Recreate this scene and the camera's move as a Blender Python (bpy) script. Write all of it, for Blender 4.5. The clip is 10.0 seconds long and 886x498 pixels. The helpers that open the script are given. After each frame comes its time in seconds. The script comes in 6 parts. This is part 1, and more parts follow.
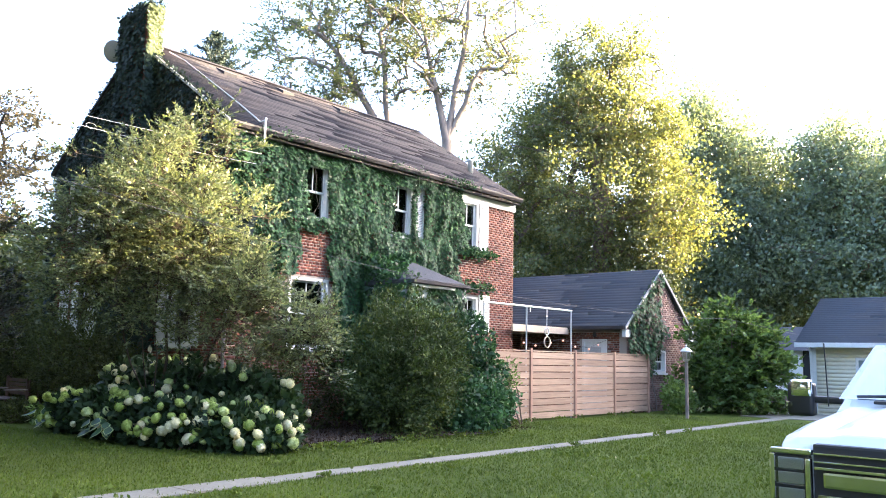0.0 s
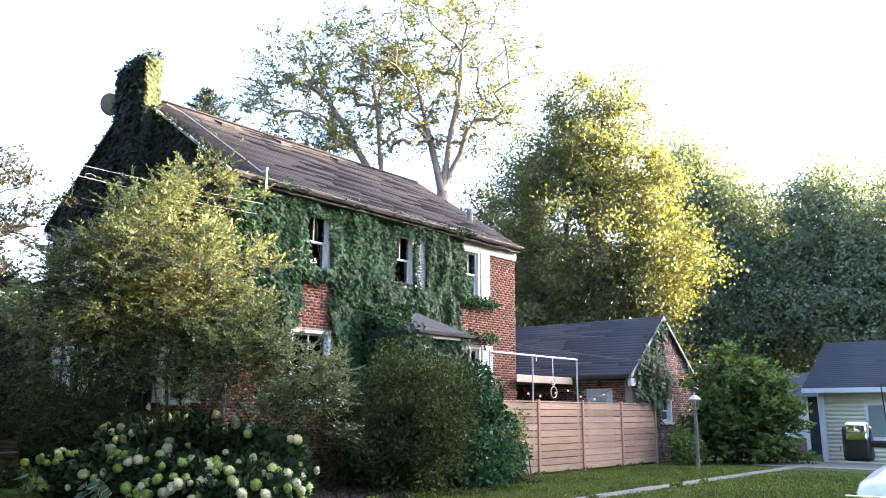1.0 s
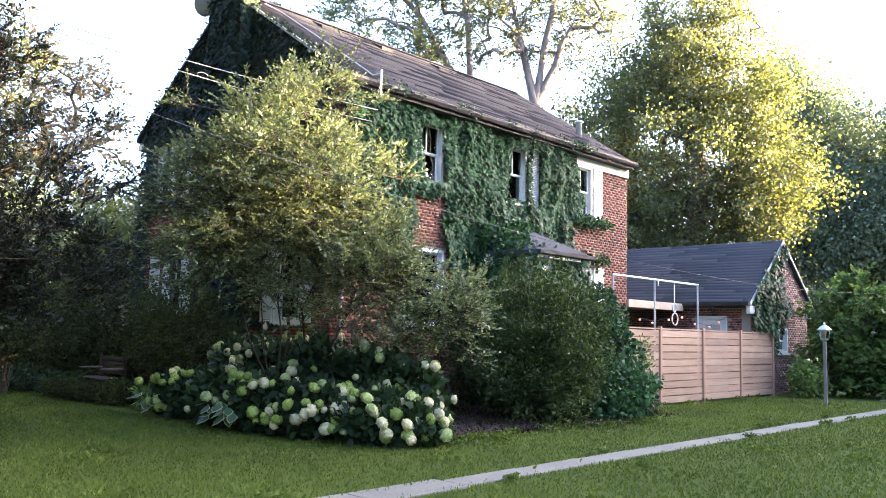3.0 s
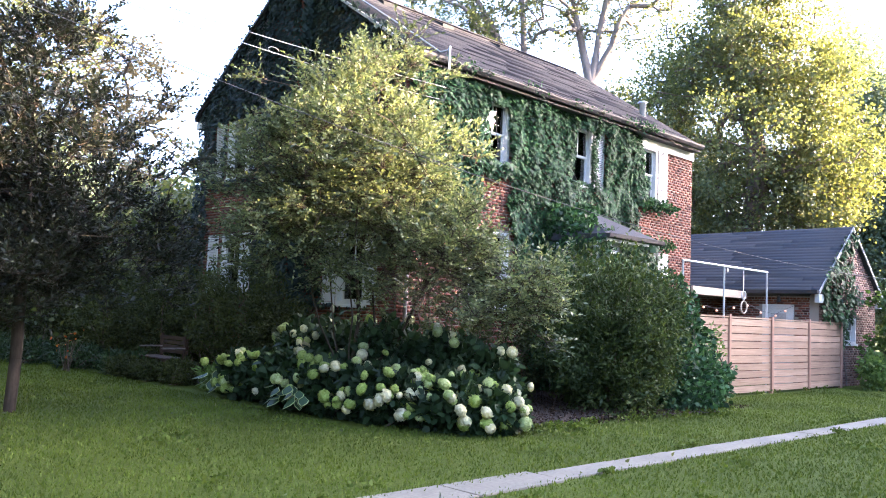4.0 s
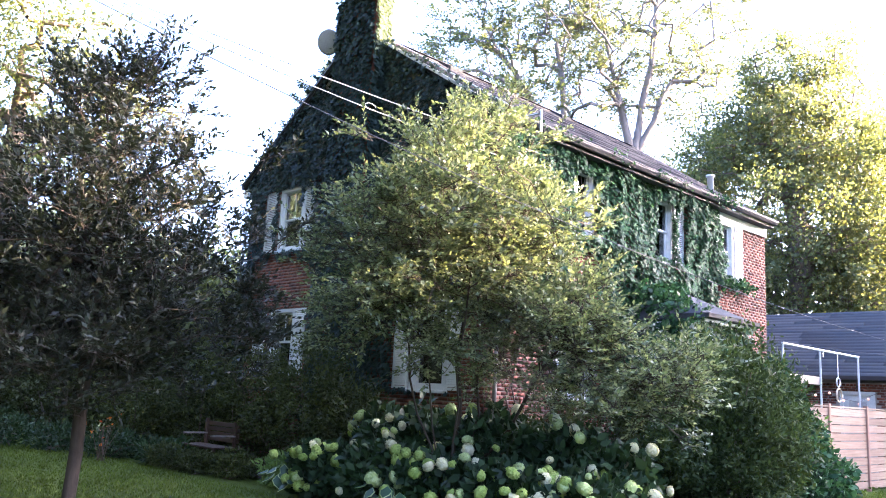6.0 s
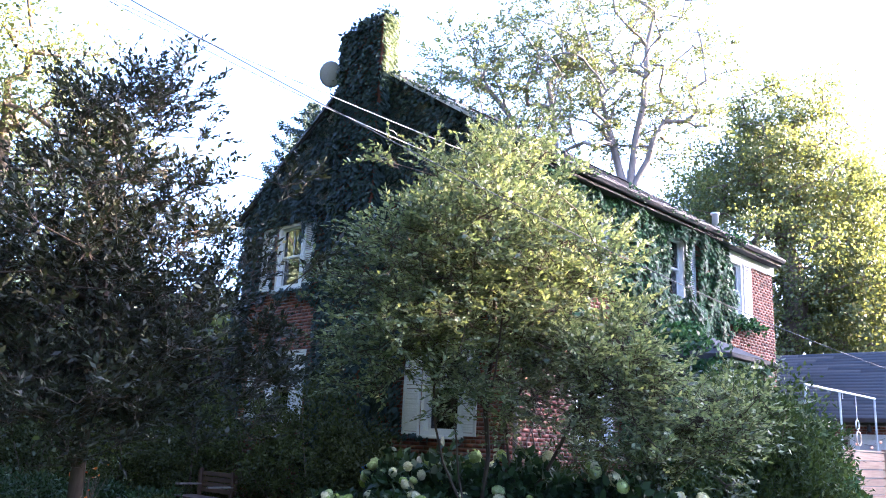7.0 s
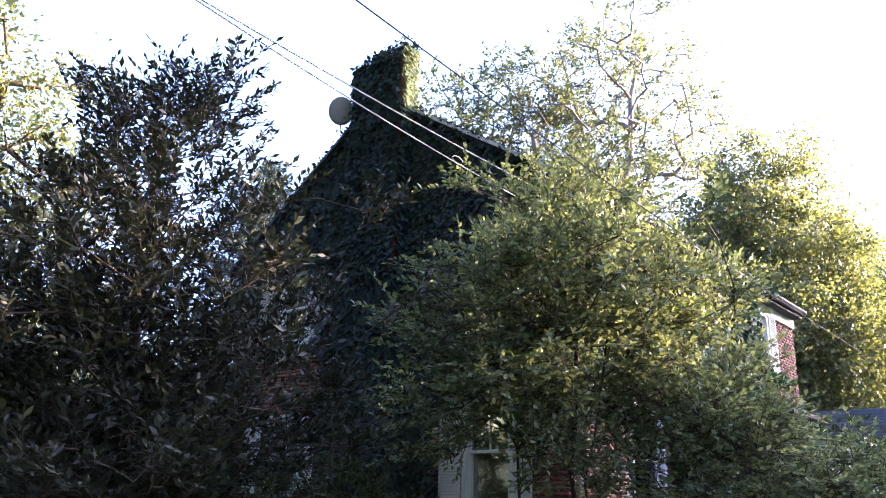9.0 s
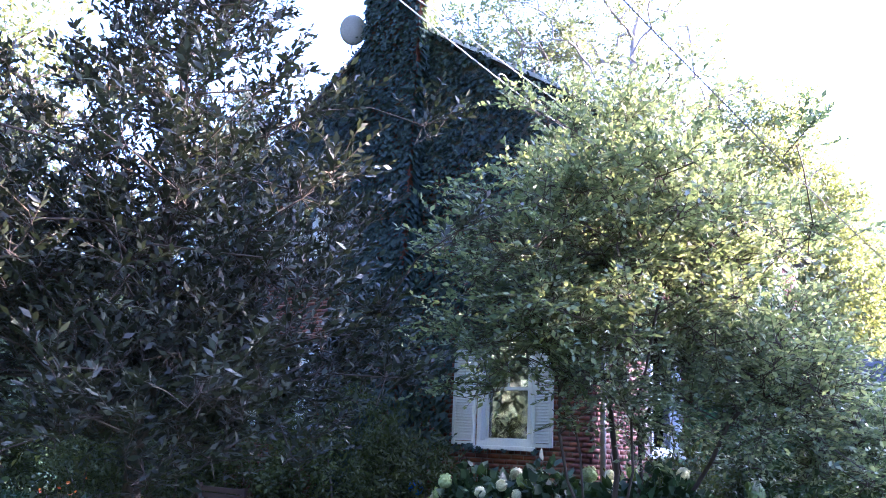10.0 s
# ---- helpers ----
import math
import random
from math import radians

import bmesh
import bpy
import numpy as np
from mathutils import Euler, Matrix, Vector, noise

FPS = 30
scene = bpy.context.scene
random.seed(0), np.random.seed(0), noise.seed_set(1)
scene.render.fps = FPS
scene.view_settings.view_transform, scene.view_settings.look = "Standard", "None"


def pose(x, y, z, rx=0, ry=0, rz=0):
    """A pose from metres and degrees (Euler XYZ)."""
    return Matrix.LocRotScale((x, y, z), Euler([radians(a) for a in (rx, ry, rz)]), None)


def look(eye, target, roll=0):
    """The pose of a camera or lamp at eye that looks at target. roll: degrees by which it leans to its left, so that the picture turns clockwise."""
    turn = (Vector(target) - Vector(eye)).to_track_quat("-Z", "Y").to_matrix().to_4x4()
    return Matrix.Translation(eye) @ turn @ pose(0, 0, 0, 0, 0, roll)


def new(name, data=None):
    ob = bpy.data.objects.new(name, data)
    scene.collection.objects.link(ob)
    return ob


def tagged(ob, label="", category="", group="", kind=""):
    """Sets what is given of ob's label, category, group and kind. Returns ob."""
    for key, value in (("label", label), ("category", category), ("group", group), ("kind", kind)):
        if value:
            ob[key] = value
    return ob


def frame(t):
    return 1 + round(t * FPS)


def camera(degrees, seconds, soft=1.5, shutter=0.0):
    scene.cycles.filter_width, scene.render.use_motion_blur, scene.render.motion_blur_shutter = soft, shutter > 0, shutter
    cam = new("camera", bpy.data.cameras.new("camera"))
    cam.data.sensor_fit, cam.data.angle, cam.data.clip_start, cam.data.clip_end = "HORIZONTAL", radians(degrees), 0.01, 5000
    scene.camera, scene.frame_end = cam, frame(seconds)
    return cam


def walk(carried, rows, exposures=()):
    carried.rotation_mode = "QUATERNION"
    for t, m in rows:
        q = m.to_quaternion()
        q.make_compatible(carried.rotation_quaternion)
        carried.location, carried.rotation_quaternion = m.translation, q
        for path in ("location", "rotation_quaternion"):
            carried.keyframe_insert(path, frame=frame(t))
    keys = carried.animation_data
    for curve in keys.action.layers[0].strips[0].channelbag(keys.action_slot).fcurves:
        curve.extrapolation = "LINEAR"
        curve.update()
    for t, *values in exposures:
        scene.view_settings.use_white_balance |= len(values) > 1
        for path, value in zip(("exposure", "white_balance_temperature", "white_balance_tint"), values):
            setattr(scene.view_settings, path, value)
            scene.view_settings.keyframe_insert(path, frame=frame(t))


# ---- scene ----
cam = camera(57.5, 10.0, soft=1.0)
PATH = [
    (0, (0.627, -0.942, 1.627), (-0.68, 0.548, 1.894), 1.3),
    (0.5, (0.412, -0.979, 1.559), (-0.872, 0.519, 1.889), 0.9),
    (1, (0.08, -0.913, 1.576), (-1.191, 0.579, 1.973), 0.2),
    (1.5, (-0.194, -0.989, 1.473), (-1.504, 0.463, 1.892), 1.0),
    (2, (-0.684, -1.029, 1.529), (-2.004, 0.43, 1.889), 1.0),
    (2.5, (-1.293, -0.937, 1.482), (-2.603, 0.545, 1.779), -0.4),
    (2.7, (-1.607, -0.753, 1.61), (-2.951, 0.706, 1.867), 0.4),
    (3.8, (-2.574, -0.934, 1.637), (-4.009, 0.45, 1.799), 1.8),
    (4, (-2.725, -0.925, 1.626), (-4.179, 0.439, 1.789), 2.4),
    (4.5, (-3.266, -1.066, 1.618), (-4.76, 0.25, 1.804), 4.2),
    (5, (-3.947, -1.068, 1.624), (-5.417, 0.274, 1.827), 3.5),
    (5.5, (-4.462, -1.108, 1.646), (-5.932, 0.221, 1.915), 3.7),
    (6, (-4.966, -1.189, 1.672), (-6.397, 0.163, 2.028), 3.0),
    (6.2, (-5.178, -1.182, 1.662), (-6.581, 0.189, 2.057), 2.2),
    (7.3, (-6.325, -1.201, 1.642), (-7.68, 0.186, 2.132), 2.4),
    (7.5, (-6.59, -1.187, 1.634), (-7.92, 0.215, 2.149), 1.6),
    (8, (-7.039, -1.212, 1.689), (-8.358, 0.194, 2.22), 2.9),
    (8.5, (-7.567, -1.312, 1.72), (-8.861, 0.1, 2.294), 3.4),
    (9, (-8.152, -1.223, 1.697), (-9.395, 0.216, 2.315), 1.4),
    (9.5, (-8.609, -1.274, 1.672), (-9.861, 0.185, 2.225), 2.8),
    (10, (-9.145, -1.242, 1.669), (-10.355, 0.276, 2.15), 2.9),
]
walk(cam, [(t, look(eye, target, roll)) for t, eye, target, roll in PATH],
     exposures=[(0.0, 4.50, 5400, 18), (1.0, 4.15, 5400, 18), (1.5, 3.90, 5800, 21), (2.0, 4.00, 5700, 20), (2.6, 4.20, 5400, 20), (4.0, 4.60, 5200, 24), (5.5, 4.90, 5100, 27), (7.5, 4.60, 4600, 29), (8.2, 4.95, 4550, 34), (8.7, 4.15, 4800, 32), (9.1, 3.95, 4950, 32), (9.6, 4.90, 4380, 33), (10.0, 5.25, 4380, 38)])

# ---- light ----
SUN_EL, SUN_AZ = 10.0, 40.0          # degrees; azimuth from +y towards +x
world = bpy.data.worlds.new("world")
scene.world = world
world.use_nodes = True
wn = world.node_tree
sky = wn.nodes.new("ShaderNodeTexSky")
sky.sky_type, sky.sun_disc = "NISHITA", False
sky.sun_elevation, sky.sun_rotation = radians(SUN_EL), radians(SUN_AZ)
sky.air_density, sky.dust_density, sky.ozone_density = 0.7, 6.0, 0.25
wn.links.new(sky.outputs[0], wn.nodes["Background"].inputs[0])
wn.nodes["Background"].inputs[1].default_value = 0.125
sun_data = bpy.data.lights.new("sun", "SUN")
sun_data.energy, sun_data.angle, sun_data.color = 4.2, radians(0.6), (1.0, 0.70, 0.33)
sun_ob = new("sun", sun_data)
sd = Vector((math.sin(radians(SUN_AZ)) * math.cos(radians(SUN_EL)), math.cos(radians(SUN_AZ)) * math.cos(radians(SUN_EL)), math.sin(radians(SUN_EL))))
sun_ob.rotation_euler = sd.to_track_quat("Z", "Y").to_euler()
sun_ob.location = (0, 60, 40)


# ---- materials ----
def mat_base(name):
    m = bpy.data.materials.new(name)
    m.use_nodes = True
    nt = m.node_tree
    return m, nt, nt.nodes["Principled BSDF"]


def ramp(nt, fac, cols):
    r = nt.nodes.new("ShaderNodeValToRGB")
    els = r.color_ramp.elements
    while len(els) < len(cols):
        els.new(0.5)
    for e, (p, c) in zip(els, cols):
        e.position, e.color = p, (*c, 1)
    nt.links.new(fac, r.inputs[0])
    return r.outputs[0]


def tex_noise(nt, scale, detail=4.0, rough=0.55, stretch=None, obj=False):
    n = nt.nodes.new("ShaderNodeTexNoise")
    n.inputs["Scale"].default_value, n.inputs["Detail"].default_value, n.inputs["Roughness"].default_value = scale, detail, rough
    src = nt.nodes.new("ShaderNodeNewGeometry").outputs["Position"]
    if obj:
        src = nt.nodes.new("ShaderNodeTexCoord").outputs["Object"]
    if stretch:
        mp = nt.nodes.new("ShaderNodeMapping")
        mp.inputs["Scale"].default_value = stretch
        nt.links.new(src, mp.inputs[0])
        src = mp.outputs[0]
    nt.links.new(src, n.inputs["Vector"])
    return n.outputs["Fac"]


def mix(nt, fac, a, b, mode="MIX"):
    n = nt.nodes.new("ShaderNodeMix")
    n.data_type, n.blend_type = "RGBA", mode
    for sock, v in ((n.inputs[0], fac), (n.inputs[6], a), (n.inputs[7], b)):
        if isinstance(v, (int, float)):
            sock.default_value = v
        elif isinstance(v, tuple):
            sock.default_value = (*v, 1)
        else:
            nt.links.new(v, sock)
    return n.outputs[2]


def bump(nt, bs, height, strength, dist=0.01):
    b = nt.nodes.new("ShaderNodeBump")
    b.inputs["Strength"].default_value, b.inputs["Distance"].default_value = strength, dist
    nt.links.new(height, b.inputs["Height"])
    nt.links.new(b.outputs[0], bs.inputs["Normal"])


def two_scale(name, dark, light, big=1.2, small=30.0, rough=0.8, metal=0.0, relief=0.3, stretch=None, spec=0.4, amount=0.5):
    """Paint, wood, stone: large stains and fine grain between two colours."""
    m, nt, bs = mat_base(name)
    a = tex_noise(nt, big, 5)
    b = tex_noise(nt, small, 4, stretch=stretch)
    col = mix(nt, amount, ramp(nt, a, [(0.3, dark), (0.7, light)]), ramp(nt, b, [(0.3, dark), (0.7, light)]))
    nt.links.new(col, bs.inputs["Base Color"])
    bs.inputs["Roughness"].default_value, bs.inputs["Metallic"].default_value = rough, metal
    bs.inputs["Specular IOR Level"].default_value = spec
    bump(nt, bs, b, relief)
    return m


def leaf_mat(name, cols, glow=0.45, rough=0.45, spec=0.4, big=0.6, through_col=(1.45, 1.4, 0.75)):
    """Foliage: each leaf its own tone, larger drifts of tone over the crown, light passing through."""
    m, nt, bs = mat_base(name)
    rnd = nt.nodes.new("ShaderNodeNewGeometry").outputs["Random Per Island"]
    n = len(cols)
    col = ramp(nt, rnd, [(i / max(1, n - 1), c) for i, c in enumerate(cols)])
    drift = ramp(nt, tex_noise(nt, big, 3), [(0.35, (0.72, 0.75, 0.70)), (0.65, (1.15, 1.15, 1.0))])
    col = mix(nt, 1.0, col, drift, "MULTIPLY")
    nt.links.new(col, bs.inputs["Base Color"])
    bs.inputs["Roughness"].default_value, bs.inputs["Specular IOR Level"].default_value = rough, spec
    tr = nt.nodes.new("ShaderNodeBsdfTranslucent")
    tcol = mix(nt, 1.0, col, through_col, "MULTIPLY")
    nt.links.new(tcol, tr.inputs[0])
    ms = nt.nodes.new("ShaderNodeMixShader")
    ms.inputs[0].default_value = glow
    nt.links.new(bs.outputs[0], ms.inputs[1])
    nt.links.new(tr.outputs[0], ms.inputs[2])
    nt.links.new(ms.outputs[0], nt.nodes["Material Output"].inputs[0])
    return m


def brick_mat(name, cols):
    m, nt, bs = mat_base(name)
    isl = nt.nodes.new("ShaderNodeNewGeometry").outputs["Random Per Island"]
    obr = nt.nodes.new("ShaderNodeObjectInfo").outputs["Random"]
    ad = nt.nodes.new("ShaderNodeMath")
    ad.operation = "ADD"
    nt.links.new(isl, ad.inputs[0])
    nt.links.new(obr, ad.inputs[1])
    fr = nt.nodes.new("ShaderNodeMath")
    fr.operation = "FRACT"
    nt.links.new(ad.outputs[0], fr.inputs[0])
    n = len(cols)
    col = ramp(nt, fr.outputs[0], [(i / (n - 1), c) for i, c in enumerate(cols)])
    g = tex_noise(nt, 45, 4)
    col = mix(nt, 0.5, col, ramp(nt, g, [(0.3, (0.55, 0.5, 0.5)), (0.7, (1.25, 1.2, 1.2))]), "MULTIPLY")
    st = tex_noise(nt, 0.8, 4)
    col = mix(nt, 0.5, col, ramp(nt, st, [(0.35, (0.7, 0.7, 0.7)), (0.65, (1.15, 1.15, 1.15))]), "MULTIPLY")
    nt.links.new(col, bs.inputs["Base Color"])
    bs.inputs["Roughness"].default_value = 0.85
    bump(nt, bs, g, 0.4)
    return m


def plain(name, col, rough=0.5, metal=0.0, spec=0.5):
    m, nt, bs = mat_base(name)
    bs.inputs["Base Color"].default_value = (*col, 1)
    bs.inputs["Roughness"].default_value, bs.inputs["Metallic"].default_value = rough, metal
    bs.inputs["Specular IOR Level"].default_value = spec
    return m


def glass_mat(name, tint=(0.9, 0.93, 0.95), gloss=0.0):
    m, nt, bs = mat_base(name)
    fr = nt.nodes.new("ShaderNodeFresnel")
    fr.inputs[0].default_value = 1.6
    ma = nt.nodes.new("ShaderNodeMath")
    ma.operation = "ADD"
    ma.inputs[1].default_value = gloss
    nt.links.new(fr.outputs[0], ma.inputs[0])
    tp = nt.nodes.new("ShaderNodeBsdfTransparent")
    tp.inputs[0].default_value = (*tint, 1)
    gl = nt.nodes.new("ShaderNodeBsdfGlossy")
    gl.inputs["Roughness"].default_value = 0.02
    ms = nt.nodes.new("ShaderNodeMixShader")
    nt.links.new(ma.outputs[0], ms.inputs[0])
    nt.links.new(tp.outputs[0], ms.inputs[1])
    nt.links.new(gl.outputs[0], ms.inputs[2])
    nt.links.new(ms.outputs[0], nt.nodes["Material Output"].inputs[0])
    return m


def board_mat(name, dark, light):
    """Sawn boards: a tone of its own for each, grain along it, weathered streaks."""
    m, nt, bs = mat_base(name)
    g = tex_noise(nt, 14, 5, 0.6, (1.0, 0.09, 3.0))
    col = ramp(nt, g, [(0.28, dark), (0.72, light)])
    rnd = nt.nodes.new("ShaderNodeObjectInfo").outputs["Random"]
    col = mix(nt, 0.85, col, ramp(nt, rnd, [(0.0, (0.72, 0.68, 0.66)), (0.5, (1.0, 0.97, 0.95)), (1.0, (1.18, 1.18, 1.2))]), "MULTIPLY")
    st = tex_noise(nt, 1.3, 5, 0.6, (1.0, 0.4, 1.0))
    col = mix(nt, 0.7, col, ramp(nt, st, [(0.35, (0.72, 0.70, 0.70)), (0.6, (1.08, 1.06, 1.05))]), "MULTIPLY")
    nt.links.new(col, bs.inputs["Base Color"])
    bs.inputs["Roughness"].default_value = 0.8
    bump(nt, bs, g, 0.35)
    return m


def shingle_mat(name, dark, light, warm):
    m, nt, bs = mat_base(name)
    isl = nt.nodes.new("ShaderNodeNewGeometry").outputs["Random Per Island"]
    col = ramp(nt, isl, [(0.0, dark), (1.0, light)])
    g = tex_noise(nt, 90, 3)
    col = mix(nt, 0.6, col, ramp(nt, g, [(0.3, (0.6, 0.6, 0.6)), (0.7, (1.3, 1.3, 1.3))]), "MULTIPLY")
    st = tex_noise(nt, 0.6, 2, 0.4, (1.0, 0.45, 1.0))
    col = mix(nt, ramp(nt, st, [(0.45, (0, 0, 0)), (0.75, (0.3, 0.3, 0.3))]), col, warm)
    nt.links.new(col, bs.inputs["Base Color"])
    bs.inputs["Roughness"].default_value, bs.inputs["Specular IOR Level"].default_value = 0.95, 0.1
    bump(nt, bs, g, 0.5)
    return m


M_BRICK = brick_mat("red_brick", [(0.070, 0.023, 0.016), (0.145, 0.046, 0.026), (0.195, 0.066, 0.037), (0.165, 0.053, 0.030), (0.105, 0.033, 0.021)])
M_BRICK2 = brick_mat("brown_brick", [(0.11, 0.065, 0.055), (0.21, 0.12, 0.10), (0.29, 0.18, 0.15), (0.18, 0.11, 0.10)])
M_MORTAR = two_scale("mortar", (0.20, 0.175, 0.145), (0.30, 0.265, 0.225), 1.0, 60)
M_WHITE = two_scale("white_paint", (0.46, 0.47, 0.46), (0.66, 0.67, 0.65), 1.5, 40, 0.5, relief=0.1)
M_BLIND = plain("blind_behind_glass", (0.22, 0.26, 0.24), 0.12)
M_GREYW = two_scale("weathered_white", (0.30, 0.29, 0.28), (0.52, 0.51, 0.49), 2.5, 30, 0.7)
M_CREAM = two_scale("cream_siding", (0.74, 0.69, 0.52), (0.84, 0.79, 0.62), 0.8, 30, 0.55, relief=0.1)
M_BEIGE = two_scale("beige_board", (0.42, 0.33, 0.24), (0.60, 0.50, 0.38), 1.5, 30, 0.7)
M_ROOF = shingle_mat("brown_grey_shingle", (0.029, 0.028, 0.032), (0.032, 0.031, 0.035), (0.047, 0.041, 0.040))
M_ROOF2 = shingle_mat("slate_grey_shingle", (0.066, 0.069, 0.077), (0.066, 0.069, 0.077), (0.083, 0.085, 0.092))
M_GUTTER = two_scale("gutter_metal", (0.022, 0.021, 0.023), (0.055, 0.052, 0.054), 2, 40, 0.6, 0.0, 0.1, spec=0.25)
M_GALV = two_scale("galvanised_pipe", (0.42, 0.44, 0.46), (0.62, 0.64, 0.66), 3, 50, 0.4, 0.6, 0.05)
M_CEDAR = board_mat("cedar_board", (0.26, 0.175, 0.118), (0.44, 0.325, 0.238))
M_POST = two_scale("cedar_post", (0.27, 0.155, 0.105), (0.42, 0.26, 0.19), 2.0, 25, 0.75, 0.0, 0.3, (4.0, 4.0, 0.15))
M_BARK = two_scale("grey_bark", (0.055, 0.042, 0.032), (0.17, 0.135, 0.105), 3, 22, 0.95, 0, 0.8, (1.0, 1.0, 0.25))
M_STEM = two_scale("dark_stem_bark", (0.024, 0.018, 0.013), (0.070, 0.052, 0.036), 3, 25, 0.95, 0, 0.8, (1.0, 1.0, 0.25))
M_BARKP = two_scale("pale_bark", (0.10, 0.085, 0.075), (0.24, 0.21, 0.19), 1.5, 9, 0.95, 0, 0.8, (1.0, 1.0, 0.3))
M_WOODD = two_scale("dark_wood", (0.03, 0.018, 0.013), (0.075, 0.045, 0.032), 3, 30, 0.7, 0, 0.3, (0.2, 3.0, 3.0))
M_CONC = two_scale("old_concrete", (0.135, 0.125, 0.098), (0.25, 0.235, 0.19), 0.9, 28, 0.9, 0, 0.3)
M_SOIL = two_scale("bark_mulch", (0.014, 0.010, 0.008), (0.042, 0.029, 0.022), 2.0, 45, 0.98, 0, 1.0)
M_CHIP = leaf_mat("bark_chip", [(0.015, 0.010, 0.008), (0.035, 0.024, 0.018), (0.07, 0.048, 0.036)], 0.02, 0.9, 0.1)
M_BLACK = plain("black_plastic", (0.012, 0.012, 0.013), 0.45)
# Near black standing in for unlit rooms and openings; also the roof vents' colour.
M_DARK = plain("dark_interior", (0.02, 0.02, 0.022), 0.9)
M_CHROME = plain("chrome", (0.85, 0.86, 0.88), 0.06, 1.0)
M_PAINT = plain("white_car_paint", (0.78, 0.80, 0.83), 0.18)
M_LAMPW = plain("lamp_reflector", (0.55, 0.57, 0.60), 0.3, 0.3)
M_RUBBER = plain("rubber", (0.02, 0.02, 0.02), 0.85)
M_GLASS = glass_mat("window_glass", gloss=0.10)
M_WSCREEN = glass_mat("windscreen", (0.55, 0.62, 0.62), 0.35)
M_LAMPG = glass_mat("lens_glass", (0.9, 0.9, 0.9), 0.1)
M_CABLE = two_scale("weathered_cable", (0.20, 0.20, 0.21), (0.40, 0.40, 0.42), 3, 50, 0.6)
M_DISH = two_scale("dish_grey", (0.14, 0.145, 0.15), (0.22, 0.225, 0.23), 2, 40, 0.6)
M_CABLED = plain("dark_cable", (0.06, 0.06, 0.065), 0.7)
M_SKY_SHEET = two_scale("pale_sky_sheet", (0.55, 0.55, 0.53), (0.72, 0.72, 0.70), 2, 30, 0.9)
M_BLUE = plain("blue_plastic", (0.02, 0.16, 0.55), 0.4)
M_ORANGE = leaf_mat("orange_flower", [(0.55, 0.12, 0.02), (0.75, 0.25, 0.05), (0.5, 0.08, 0.03)], 0.3)

L_IVY = leaf_mat("ivy_leaf", [(0.012, 0.030, 0.014), (0.024, 0.062, 0.027), (0.042, 0.098, 0.042), (0.070, 0.142, 0.062)], 0.25, 0.5, 0.25)
# Ivy leaf again, darker and bluer: the gable's shade is in the colour.
L_IVY_SHADE = leaf_mat("ivy_leaf_shaded", [(0.020, 0.031, 0.032), (0.026, 0.041, 0.040), (0.034, 0.053, 0.048)], 0.15, 0.65, 0.15)
L_CRAB = leaf_mat("crabapple_leaf", [(0.052, 0.074, 0.048), (0.100, 0.130, 0.082), (0.148, 0.182, 0.112), (0.23, 0.26, 0.165)], 0.40, through_col=(1.6, 1.5, 0.75))
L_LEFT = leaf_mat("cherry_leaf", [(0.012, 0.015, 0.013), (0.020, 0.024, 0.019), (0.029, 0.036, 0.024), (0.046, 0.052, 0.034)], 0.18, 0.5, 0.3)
L_MAPLE = leaf_mat("maple_leaf", [(0.062, 0.086, 0.050), (0.088, 0.114, 0.060), (0.115, 0.138, 0.066), (0.150, 0.158, 0.072)], 0.42, through_col=(1.75, 1.55, 0.6))
L_ASH = leaf_mat("ash_leaf", [(0.075, 0.095, 0.060), (0.100, 0.122, 0.072), (0.130, 0.148, 0.080)], 0.42, through_col=(1.6, 1.5, 0.75))
L_RUST = leaf_mat("rusty_leaf", [(0.085, 0.085, 0.062), (0.125, 0.115, 0.080), (0.165, 0.145, 0.10)], 0.45, through_col=(1.8, 1.35, 0.7))
L_DARK = leaf_mat("dark_maple_leaf", [(0.10, 0.135, 0.105), (0.16, 0.20, 0.145), (0.22, 0.265, 0.19)], 0.4)
L_YEW = leaf_mat("yew_needle", [(0.026, 0.042, 0.016), (0.045, 0.068, 0.023), (0.075, 0.102, 0.031)], 0.25, 0.6, 0.2)
L_HYD = leaf_mat("hydrangea_leaf", [(0.014, 0.030, 0.014), (0.024, 0.047, 0.020), (0.037, 0.068, 0.029)], 0.2, 0.55, 0.25)
L_BUSH = leaf_mat("shrub_leaf", [(0.062, 0.105, 0.036), (0.105, 0.165, 0.056), (0.16, 0.235, 0.085)], 0.45, 0.55, 0.25)
L_HEDGE = leaf_mat("hedge_leaf", [(0.029, 0.037, 0.015), (0.049, 0.061, 0.023), (0.072, 0.087, 0.030)], 0.25, 0.6, 0.2)
L_GRASS = leaf_mat("grass_blade", [(0.056, 0.086, 0.014), (0.078, 0.114, 0.017), (0.095, 0.134, 0.021), (0.112, 0.142, 0.028)], 0.3, 0.6, 0.2, 0.35)
L_HOSTA = leaf_mat("hosta_leaf", [(0.03, 0.07, 0.035), (0.05, 0.10, 0.05)], 0.25)
P_WHITE = leaf_mat("white_floret", [(0.58, 0.56, 0.40), (0.69, 0.66, 0.51), (0.76, 0.72, 0.58)], 0.25, 0.6, 0.2, 3.0)
P_LIME = leaf_mat("lime_floret", [(0.24, 0.33, 0.08), (0.34, 0.43, 0.12), (0.44, 0.51, 0.19)], 0.25, 0.6, 0.2, 3.0)
